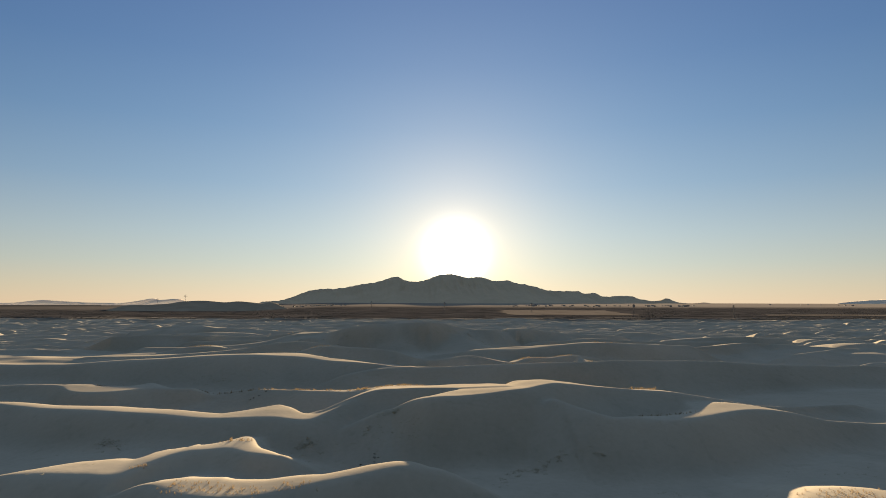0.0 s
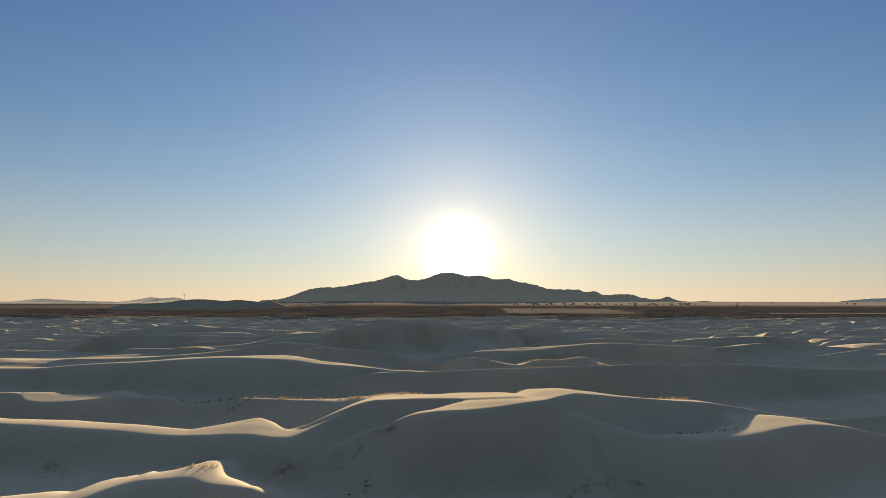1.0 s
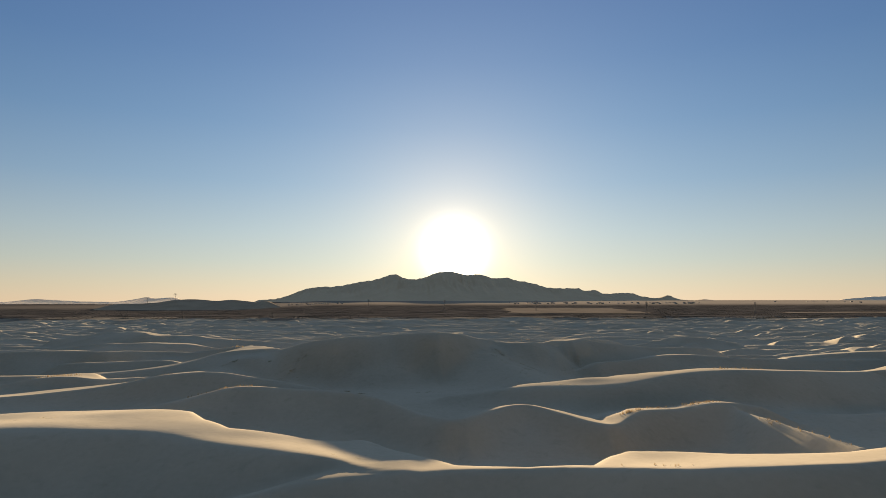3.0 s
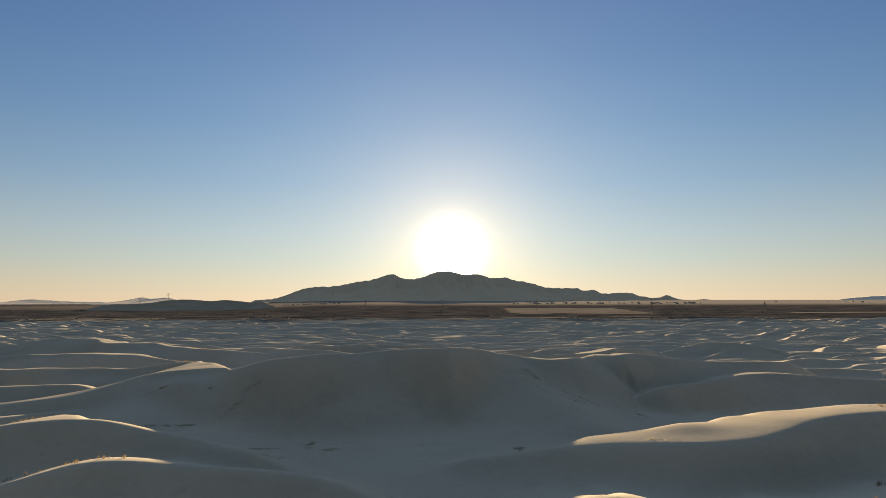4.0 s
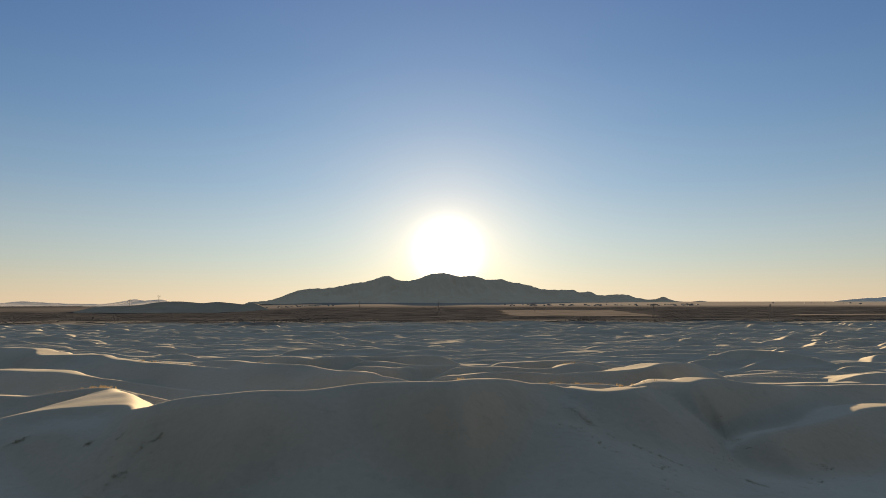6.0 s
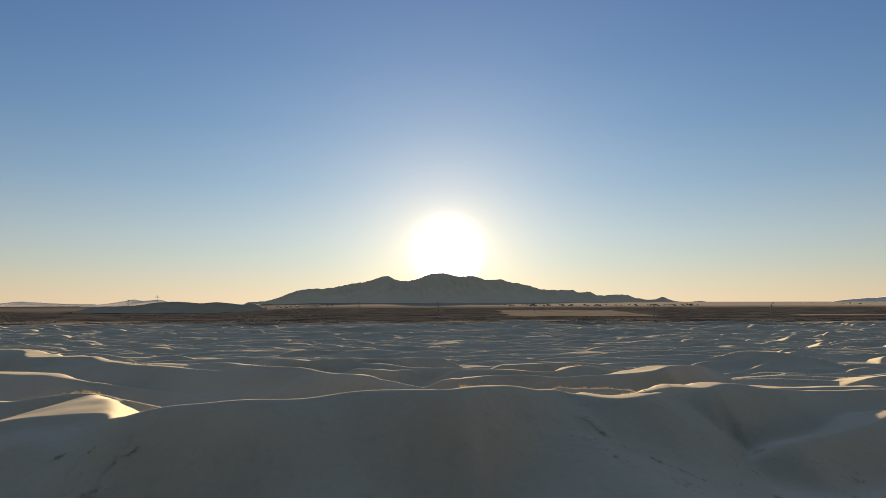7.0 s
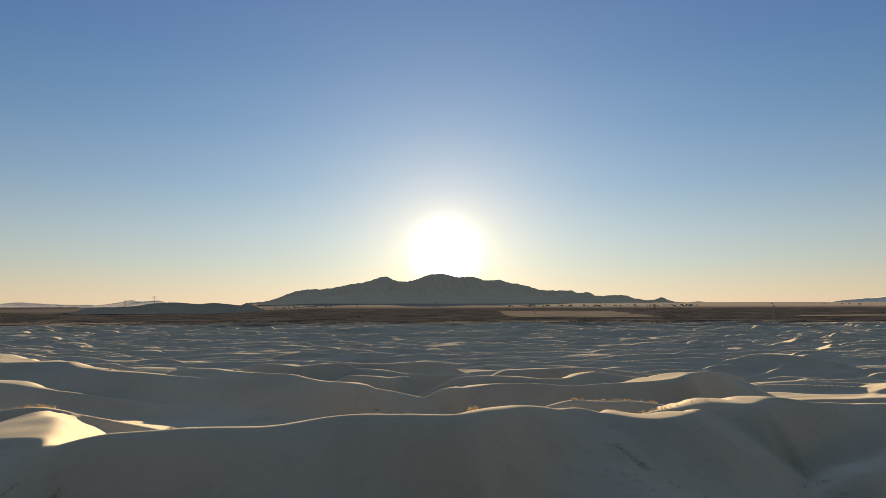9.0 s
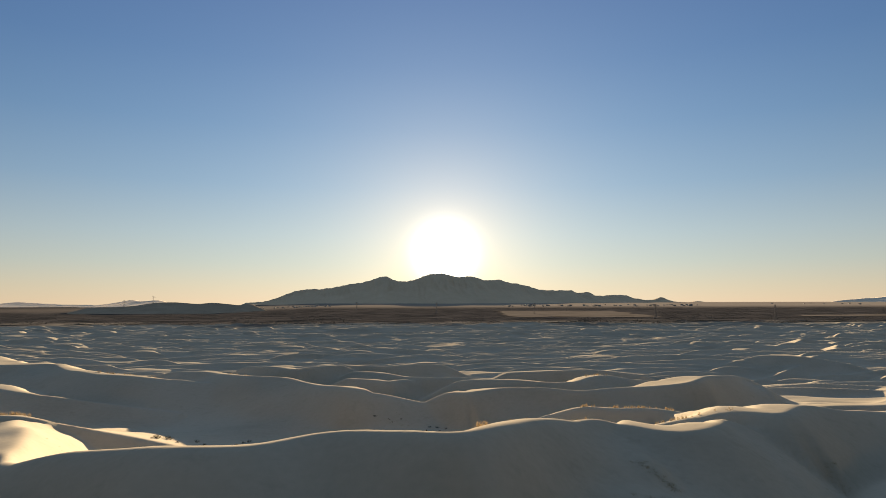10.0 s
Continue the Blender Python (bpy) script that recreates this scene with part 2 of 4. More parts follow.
def spur(x, y, a, b, side=0.3, r=1.5):
    """A side ridge that runs down from a to b, both (x, y, height)."""
    dx, dy = b[0] - a[0], b[1] - a[1]
    n = math.hypot(dx, dy)
    t = ((x - a[0]) * dx + (y - a[1]) * dy) / (n * n)
    tc = np.clip(t, 0, 1)
    d = np.hypot(x - a[0] - tc * dx, y - a[1] - tc * dy)
    return a[2] + (b[2] - a[2]) * tc - side * (np.sqrt(d * d + r * r) - r)


def swell(x, y):
    """The long swell of the sand under the dunes."""
    z = 2.2 * gnoise(x / 95, y / 70, 7) + 1.1 * gnoise(x / 40, y / 34, 8)
    return z * np.clip((y - 150) / 120, 0.42, 1) + 0.36 * gnoise(x / 13, y / 12, 9) - 0.5 * np.abs(gnoise(x / 22 + y / 60, y / 30, 10))


LEVEL_Y = [-400, 0, 40, 100, 128, 140, 165, 200, 250, 330, 420, 600, 800, 1200, 2500, 5000]
LEVEL_Z = [5.5, 5.3, 5.1, 5.1, 5.9, 5.5, 3.4, 2.6, 0.4, -2.8, -5.5, -7.0, -8.5, -9.7, -14, -29]

CRESTS = []


def dune(crest, **form):
    """Notes a dune for land(): its crest as points (x, y, height, width of its top)."""
    CRESTS.append((crest, form))


# foreground
dune([(-15, 37.5, 7.2, 0.5), (-13, 35.5, 7.3, 2.5), (-11, 34.4, 7.4, 4), (-8.5, 34.6, 7.4, 3.3), (-5.2, 36, 7.6, 2.2),
      (-2.4, 36.3, 7.95, 2.4), (0, 37, 8.1, 1.6), (1.3, 37.6, 7.8, 0.8)], r=0.5, wind=0.03)
dune([(-26, 41.5, 6.6, 0.5), (-24, 40.8, 6.8, 2), (-22, 40.2, 6.95, 3.8), (-20, 40, 7, 4.8), (-17.5, 40.6, 7, 5), (-16, 44.3, 7.1, 1.8),
      (-14, 45.2, 7.15, 3), (-12.7, 45.2, 7.2, 4.5), (-11, 44, 7.2, 2.5), (-9, 44.3, 7, 0.6)], r=[(-18, 0.7), (-14, 0.3)], wind=[(-18, 0.05), (-14, 0.035)])
dune([(20, 33.6, 6.6, 0.3), (21.6, 32.8, 7.2, 1.2), (23, 31.4, 7.5, 2.6), (25, 29, 7.6, 4.5), (29, 25.8, 7.6, 6.5), (36, 23, 7.5, 7)], r=0.3, wind=0.05)
# first long ridge
dune([(-55, 71, 6.8, 1.5), (-41.5, 66, 7.0, 2), (-34, 61.5, 7.2, 2.5), (-27, 58, 7.4, 4), (-22, 56.8, 7.4, 3.5), (-17, 55.8, 7.4, 3.2),
      (-14.5, 55.5, 7.45, 6), (-12.6, 55.2, 7.5, 7.5), (-11.3, 54.9, 7.5, 6.2), (-9.7, 54.6, 7.35, 4), (-8.3, 55.2, 7.3, 3.2), (-7, 57, 7.6, 2.5), (-5.5, 59.5, 8.1, 2)],
     r=0.5, wind=[(-17, 0.055), (-13, 0.015), (-10, 0.015), (-8, 0.055)])
dune([(-8, 59, 7.4, 1), (-6, 60.5, 8.1, 4), (-3.3, 61.6, 8.9, 8), (-0.8, 61.6, 9.05, 8.5), (3.2, 61, 9.2, 8.5), (6, 60, 9.4, 9), (9, 59, 9.6, 9)], wind=0.085)
dune([(-26, 77, 6.4, 0.2), (-18.3, 76, 7.1, 0.3), (-14, 73.5, 7.4, 0.3), (-11.1, 71.7, 7.6, 0.8), (-9, 71.3, 7.5, 2), (-7.5, 71, 7.4, 3), (-5, 70.3, 7.7, 3),
      (-2.6, 70, 8.1, 2.5), (2, 70, 8.1, 2), (5, 70, 7.8, 1)], r=0.5, lee=0.3)
dune([(-1.5, 55, 8.4, 0.3), (0, 54.3, 9.1, 1), (1.7, 53.2, 9.6, 2), (4.4, 53.4, 9.75, 6), (7, 54.4, 9.8, 12), (9, 55.3, 9.85, 11), (10.5, 55.8, 9.9, 10),
      (12, 57, 10.0, 7), (13.3, 58, 10.0, 5.5), (15, 59, 9.75, 4), (18.4, 60.7, 9.2, 3.2), (22, 61.5, 8.9, 3.6), (26, 61.5, 8.7, 3.6), (29.5, 61.5, 8.2, 0.5),
      (36, 64, 6.9, 0.1), (50, 70, 6, 0.1)], wind=0.085, back=[(3, 0.36), (6, 0.32), (10, 0.32), (12, 0.34), (16, 0.4)])
dune([(12.5, 54, 9.4, 0.1), (14.5, 52.2, 8.9, 0.1), (16.7, 51.4, 8.4, 0.1), (18.6, 51.3, 8.35, 0.9), (20.5, 50.9, 8.2, 2.2), (23, 51.2, 8.1, 2.5), (25.5, 52.2, 8.1, 3.5), (26.8, 53, 8.1, 7.5),
      (30, 54.5, 8.1, 5), (34, 55.5, 7.75, 1.6), (38.5, 57, 6.8, 0.3), (50, 61, 5.4, 0.1)], wind=0.03)
dune([(-58, 80, 6.8, 1), (-46, 79, 7.2, 0.8), (-41.5, 77.5, 7.3, 1), (-38, 73.6, 7.3, 4.5), (-35, 72.8, 7.3, 6), (-32, 73.5, 7.3, 5.5),
      (-30, 76, 7.2, 1.5), (-27.5, 75.5, 7.1, 1), (-25.4, 75, 7.2, 1.5), (-23, 75, 6.6, 0.5), (-10, 74, 6.3, 0.5)], wind=0.03)
# second long ridge
dune([(-80, 103, 7.2, 3), (-50, 97, 7.7, 5), (-36, 96, 8.5, 10), (-28, 96.2, 8.8, 11.5), (-20, 96.6, 8.8, 11), (-17, 96.6, 8.65, 10),
      (-15, 96.4, 8.5, 7), (-12.5, 95.6, 8.3, 5), (-8, 93.6, 8.15, 6), (-4, 92.2, 7.95, 6.5), (-1.8, 90.6, 7.85, 8), (0.5, 89.8, 7.85, 7),
      (3, 90, 7.9, 2.2), (7, 89.3, 8.1, 1), (10.5, 88, 8.4, 1.6), (12.5, 87.2, 8.6, 5.5), (14, 86.8, 8.7, 7.5), (17, 86.3, 8.95, 7),
      (20, 86, 9.1, 6), (23, 86.2, 9.2, 5), (26, 87, 9.2, 4), (30, 88.5, 9.2, 3), (40, 92, 8.7, 0.5), (60, 97, 7.6, 0.3), (80, 105, 6.6, 0.3)],
     r=[(-30, 1.0), (-8, 0.8), (-3, 0.2)], wind=[(-17, 0.07), (0, 0.08), (5, 0.11), (11, 0.12), (30, 0.12)], back=[(-18, 0.36), (-15, 0.6), (30, 0.6), (40, 0.36)])
dune([(-8.5, 88.2, 7.3, 0.2), (-6.5, 88.4, 7.6, 0.8), (-4, 88.9, 7.8, 2), (-2, 89.3, 7.85, 3), (0, 89.7, 7.9, 3)], wind=0.03, lee=0.45)
dune([(-28, 110, 6.9, 2), (-24, 112.5, 7.5, 2.5), (-20, 115, 8.2, 3), (-17, 116, 8.8, 2), (-10, 115.3, 8.8, 0.5), (-3, 113.5, 8.3, 0.5),
      (1.5, 109.5, 7.4, 0.8), (4, 107.8, 7.2, 1.5), (7.5, 111, 7.4, 1.2), (11, 113, 7.5, 1), (14, 110.3, 7.2, 2.5), (17.3, 106.7, 7.1, 3.5),
      (19.5, 109, 7.35, 2), (21, 110.5, 7.5, 2), (25, 112, 7.45, 2), (30.5, 113.6, 7.45, 2.2), (34, 115, 6.8, 1)], lee=0.6)
dune([(5, 125, 6.6, 0.5), (11, 124.3, 7.3, 1), (13.5, 123.8, 7.5, 3.5), (18, 123.3, 7.75, 5), (21.2, 123.2, 7.9, 6.5), (25, 123.6, 8.0, 7),
      (28, 125.5, 8.05, 5.5), (32, 128, 8.1, 5), (36.6, 128.5, 8.4, 5), (50, 131, 8.0, 3), (60, 134, 7.5, 2)], wind=0.04, r=0.5)
dune([(-60, 121, 6.4, 6), (-42.6, 124, 6.8, 7), (-37.6, 125.5, 7.1, 7), (-32.3, 127, 7.6, 7), (-26.5, 127.5, 8.6, 6),
      (-24.5, 127.5, 8.75, 4), (-22.5, 127.2, 8.8, 1), (-16, 124.5, 8.5, 0.2), (-10, 122, 8.0, 0.2)], wind=0.04)
dune([(-52, 135, 6.0, 1), (-47.5, 137, 7.0, 6), (-43, 138, 7.2, 7), (-39, 138, 6.9, 2), (-33, 146, 6.2, 1)], wind=0.05)
dune([(-55, 160, 6.6, 2), (-45, 158, 7.0, 2), (-37, 157, 7.0, 2), (-33, 155, 6.2, 1)])
dune([(60, 143, 6.0, 2), (72, 143.7, 6.8, 4), (80, 148, 6.8, 4), (95, 150, 6, 2)])
dune([(66, 160, 7.0, 3), (81, 161.4, 7.8, 4), (100, 165, 7, 3)])
# the great dune
dune([(-60, 146, 6.2, 2), (-40, 148, 6.6, 3), (-33, 152.5, 7.3, 4), (-30, 156, 8.1, 8), (-28, 157.8, 8.4, 11), (-25, 158.5, 8.55, 8.5), (-22.5, 158.1, 8.75, 4),
      (-21, 157.3, 8.9, 1.2), (-19.8, 156, 9.15, -0.3), (-19, 155, 9.4, -0.4), (-17.5, 152.9, 9.85, -0.4), (-16.3, 151.5, 10.15, 0.1), (-14, 150.3, 10.6, 1.5), (-11, 149, 11.0, 1.7), (-8, 147.3, 11.4, 1.7), (-5, 147.5, 11.4, 1.8), (-2, 149, 11.6, 1.5),
      (1, 147.7, 11.9, 1.2), (4, 146.8, 12.12, 1.2), (6, 148.8, 12.0, 1.8), (7.5, 151, 11.75, 1.8), (9.5, 154, 11.35, 0.9), (11, 156, 11.0, 0.1), (13.5, 158.8, 10.4, 0.1),
      (15, 159, 10.0, 0.3), (16.2, 157.6, 9.9, 3), (17.5, 156.7, 9.85, 3.4), (19.3, 157, 9.85, 2.8), (21.4, 159.1, 9.8, 0.8),
      (23, 161.8, 9.6, 0.3)], lee=0.42, r=0.22, wind=[(-28, 0.0), (-21, 0.012), (-17, 0.08), (-13, 0.11), (13, 0.125), (16, 0.03)], back=[(-26, 0.3), (-22, 0.45), (-20, 0.75), (-12, 0.9), (10, 0.9), (14, 0.45)])
dune([(20, 166, 8.3, 0.5), (23, 165, 9.0, 1), (25.5, 164.2, 9.5, 2.5), (27.5, 162.3, 9.65, 3.5), (29.3, 163.8, 9.7, 2.5), (31.5, 166, 9.6, 0.8),
      (36, 167.5, 8.9, 0.5), (44, 172, 7.8, 1), (60, 178, 7, 1)], lee=0.45, wind=0.04)
dune([(30, 154, 7.0, 0.5), (36, 157, 7.0, 0.5), (40.4, 159.4, 7.2, 2), (45.4, 162.5, 7.2, 3), (60, 160, 6.8, 1),
      (80, 158, 6.8, 2)])
dune([(-75, 165, 7.6, 3), (-60, 172, 7.7, 4), (-53, 171, 7.7, 4), (-46, 179, 6.9, 3), (-41, 179, 6.8, 2), (-37, 178, 7.35, 2.5), (-33, 176.8, 7.85, 3), (-30, 176, 7.75, 1.5), (-28, 176.3, 7.35, 0.3), (-25.5, 177.5, 6.55, 0.0), (-22.5, 179.5, 5.3, 0.0), (-19, 182, 3.6, 0.0)], ends=0.5, back=[(-30, 0.9), (-26, 0.3)], r=[(-30, 0.18), (-26, 0.06)])
dune([(16, 181, 6.4, 0.2), (18.8, 179, 7.4, 0.8), (21, 178.2, 7.4, 1.2), (25, 177.5, 7.4, 1), (26.5, 176.5, 7.3, 1.5), (29, 177, 6.8, 0.5)])
dune([(38, 178, 6.3, 1.5), (43, 180.5, 6.6, 3), (50, 181, 6.6, 3), (60, 183, 6.5, 3)], wind=0.05)
# beyond it
dune([(-95, 262, 5.6, 2), (-80, 250, 6.2, 3), (-68, 233, 6.3, 9), (-64, 234, 6.3, 6), (-61, 236.5, 6.2, 2), (-54, 229, 6.1, 2.5),
      (-47, 223, 6.0, 3), (-40, 220, 5.9, 2), (-36.4, 218, 5.9, 2), (-33, 218, 5.6, 0.1)], wind=0.05, lee=0.25, ends=0.15)
dune([(-75, 212, 5.9, 3), (-58, 209, 6.1, 5), (-53, 208, 5.9, 4), (-48.5, 206, 5.6, 2), (-45, 206, 5.2, 0.1)], wind=0.05, lee=0.25, ends=0.15)
dune([(-35, 229, 5.5, 2), (-31, 226, 5.7, 2.5), (-26, 221.5, 5.8, 2), (-20, 217, 6.0, 1), (-15, 214.3, 6.1, 1.2), (-11, 207.5, 6.2, 1.5),
      (-7, 203, 6.3, 2), (-4.2, 199, 6.4, 3.5), (-3, 198.5, 6.3, 3), (-2, 198.5, 6.0, 0.3)], lee=0.3, ends=0.2)
dune([(-25, 233, 5.9, 1.5), (-19, 227, 6.2, 2.5), (-15, 223.5, 6.3, 4), (-13, 226.5, 6.3, 1.5), (-9, 231, 6.0, 1)])
dune([(-9, 236, 5.5, 2), (-5, 233, 5.7, 3), (-2, 232, 5.7, 3), (4, 237, 5.6, 1.5), (9, 239, 5.2, 1)])
dune([(-6, 226.5, 5.5, 1), (-1, 221.5, 5.8, 2), (2, 217.5, 5.8, 2), (5, 215.2, 5.9, 1.5), (9, 214.6, 6, 1), (14, 216, 5.6, 0.6)])
dune([(-6.5, 216.5, 5.6, 1), (-3, 213, 5.7, 2.5), (0.5, 211.3, 5.8, 2), (2, 214, 5.7, 1)])
dune([(7.2, 198.5, 6.0, 1), (8.8, 196, 6.3, 4), (11, 196.8, 6.35, 5), (13.4, 198, 6.4, 4), (16, 198, 6.4, 1.2), (19, 197.3, 6.4, 0.8), (23, 195, 6.35, 1),
      (28, 196.5, 6.45, 1), (31, 196.5, 6.6, 3), (34, 196, 6.9, 7), (36.5, 195.5, 7.3, 8), (38.3, 196.5, 7.6, 4), (41, 200, 7.4, 1.2),
      (46, 205, 6.9, 0.6), (52, 212, 6, 0.6)])
dune([(10, 210, 5.9, 1), (14, 208.8, 6.2, 3), (18, 207, 6.25, 3.5), (22, 205, 6.2, 2), (25, 205, 6.2, 1.5), (28, 208, 6.4, 4), (31, 209, 6.5, 4.5),
      (33, 206.5, 6.3, 2.5), (36, 208, 6.0, 1)])
dune([(22, 238, 3.6, 3), (30, 234, 4.3, 4), (36, 233, 4.4, 4), (44, 230, 4, 3)])

SPURS = [
    ((11.5, 148.5, 9.0), (15, 136, 6.9), 0.3, 1.8),
    ((-29, 158, 7.4), (-26, 141, 6.6), 0.3, 1.5),
    ((30.5, 113.2, 7.1), (30.8, 96, 7.6), 0.85, 0.25),
]


def small_dunes():
    """The many lesser crescent dunes of the field: centre, half length, height over the swell, width of the top, skew, bow, and the slopes
    of the lee face and of the top."""
    r = np.random.default_rng(12)
    out = []
    for y0 in np.arange(24, 880, 7.0):
        half = 0.84 * y0 + 70
        for x0 in np.arange(-half, half, 15.0 + 0.008 * y0):
            x, y = x0 + r.uniform(-8, 8), y0 + r.uniform(-5, 5)
            u = r.random(12)
            near = y < 140 and abs(x) < 120 or y < 190 and -66 < x < 80 or y < 246 and -80 < x < 75
            if near and (u[0] > 0.3 or y < 100 or (abs(x) < 46 and y < 215)) or u[1] > 0.8:
                continue
            big = 0.55 + 0.45 * math.sin(x / 47 + 1.3 * math.sin(y / 61)) * math.sin(y / 38 + x / 90)
            flat = u[10] < 0.22                        # a flat top that catches the sun, or a low sharp one that lies in shade
            h = (1.15 + 1.3 * u[2] ** 1.8 if flat else 0.75 + 0.9 * u[2]) * (0.7 + 0.5 * big)
            if near:
                h = 0.3 + 0.5 * u[2]
            out.append((x, y, 5 + 5 * u[3] if near else (6 if flat else 9) + (9 if flat else 15) * u[3], h, 1.2 + 5.5 * u[4] ** 1.5 if flat else 0.0, 1.3 * (u[5] - 0.42), 0.4 * (u[6] - 0.42), (0.24 if flat else 0.16) + 0.16 * u[7],
                        0.01 + 0.05 * u[8], 0.17 + 0.2 * u[9]))
    out = np.array(out)
    return out[np.argsort(out[:, 1])]


SMALL = small_dunes()
SMALL_BASE = spline(SMALL[:, 1], LEVEL_Y, LEVEL_Z) + swell(SMALL[:, 0], SMALL[:, 1])


def add_small(x, y, z):
    """Raises the ground z by the lesser dunes, in place."""
    order = np.argsort(y, kind="stable")
    ys = y[order]
    pick = np.nonzero((SMALL[:, 1] > ys[0] - 30) & (SMALL[:, 1] < ys[-1] + 30) & (SMALL[:, 0] > x.min() - 50) & (SMALL[:, 0] < x.max() + 50))[0]
    for (cx, cy, hl, h, w, skew, bow, lee, wind, back), base in zip(SMALL[pick], SMALL_BASE[pick]):
        k = order[np.searchsorted(ys, cy - 24):np.searchsorted(ys, cy + 30)]
        k = k[np.abs(x[k] - cx) < hl * 1.5]
        if not k.size:
            continue
        u = (x[k] - cx) / hl
        line = cy + skew * hl * u + bow * hl * u * u * 0.6 + 0.12 * hl * np.sin(3.1 * u + cx)
        slope = skew + 1.2 * bow * u + 0.37 * np.cos(3.1 * u + cx)
        s = (y[k] - line) / np.sqrt(1 + 0.6 * slope * slope)
        top = base + h * (1 - np.abs(u) ** 2.4) - 0.2
        wide = w * np.clip(1.0 - ((u - 0.5 * math.sin(cx)) / 0.55) ** 2, 0, 1) - 0.25
        v = top - ((lee + wind) / 2 * (np.sqrt(s * s + 0.006) - 0.08) + (wind - lee) / 2 * s)
        v = v - (back - wind) * 0.5 * ((s - wide) + np.sqrt((s - wide) ** 2 + 0.06))
        z[k] = smax(z[k], v, 0.4)
    return z


def land(x, y):
    """The height of the ground."""
    edge = 800 + 60 * gnoise(x / 130, y / 90 + 7, 11) + 25 * gnoise(x / 30, y / 30, 12)
    inside = np.clip((edge - y) / 170, 0, 1) * np.clip((y + 420) / 60, 0, 1) * np.clip((1500 - np.abs(x)) / 200, 0, 1)
    inside = inside * inside * (3 - 2 * inside)
    level = spline(y, LEVEL_Y, LEVEL_Z)
    west = np.clip((-0.12 * y - x) / (0.15 * np.maximum(y, 1)), 0, 1) * (y > 0)     # the plain falls away towards the west
    fall = west * (9 * np.clip((y - 900) / 700, 0, 1) + 16 * np.clip((y - 1700) / 3300, 0, 1))
    level = level - 1.8 * np.exp(-((x - 78) / 34) ** 4 - ((y - 116) / 22) ** 4)      # a broad hollow east of the second ridge
    bare = level - fall
    z = add_small(x, y, level + swell(x, y))
    z = bare + inside * (z - level)
    top = np.full_like(z, -99.0)
    for c, kw in CRESTS:
        cx, cy = [p[0] for p in c], [p[1] for p in c]
        k = np.nonzero((y > min(cy) - 26) & (y < max(cy) + 32) & (x > min(cx) - 18) & (x < max(cx) + 18))
        if k[0].size:
            top[k] = smax(top[k], ridge(x[k], y[k], c, **kw), 0.3)
    for a, b, side, r in SPURS:
        top = smax(top, spur(x, y, a, b, side, r), 0.8)
    z = smax(z, top, 1.0)
    return z + (0.08 * gnoise(x / 6, y / 5, 14) + 0.20 * gnoise(x / 15, y / 11, 16)) * inside + 0.25 * gnoise(x / 40, y / 40, 15)


def build_ground():
    ys = [-2500.0]
    while ys[-1] < 5200:
        y = ys[-1]
        if y < 15:
            step = max(0.8, (15 - y) * 0.10)
        elif y < 260:
            step = 0.4 if y < 175 else 0.5
        else:
            step = 0.5 + (y - 260) * 0.0022 if y < 860 else 1.8 + (y - 860) * 0.035
        ys.append(y + step)
    ys = np.array(ys)
    n = 470
    s = np.linspace(-1, 1, 2 * n - 1)
    outer = np.array([1.04, 1.1, 1.2, 1.35, 1.6, 2.0, 2.7, 4.0, 6.5, 10.0])
    s = np.concatenate([-outer[::-1], s, outer])
    w = 0.80 * np.clip(ys, 60, None) + 25
    far = np.maximum(w * 10, 4500) / w                 # outermost columns reach the horizon
    X = np.empty((len(ys), len(s)))
    for j, v in enumerate(s):
        a = abs(v)
        X[:, j] = np.sign(v) * w * (a if a <= 1 else 1 + (a - 1) / 9.0 * (far - 1) * (0.35 + 0.65 * (a - 1) / 9.0))
    Y = np.repeat(ys[:, None], len(s), 1)
    Z = land(X.ravel(), Y.ravel())
    co = np.stack([X.ravel(), Y.ravel(), Z], 1)
    R, C = X.shape
    a = (np.arange(R - 1)[:, None] * C + np.arange(C - 1)[None, :]).ravel()
    faces = np.stack([a, a + 1, a + C + 1, a + C], 1)
    me = bpy.data.meshes.new("ground")
    me.vertices.add(len(co))
    me.vertices.foreach_set("co", co.ravel())
    me.loops.add(faces.size)
    me.loops.foreach_set("vertex_index", faces.ravel())
    me.polygons.add(len(faces))
    me.polygons.foreach_set("loop_start", np.arange(len(faces)) * 4)
    me.polygons.foreach_set("use_smooth", np.ones(len(faces), bool))
    me.update()
    me.validate()
    me.materials.append(M_SAND)
    ob = new("ground", me)
    return tagged(ob, "pale wind-blown sand dunes running out to a dark scrub plain", "ground", kind="structure")


build_ground()


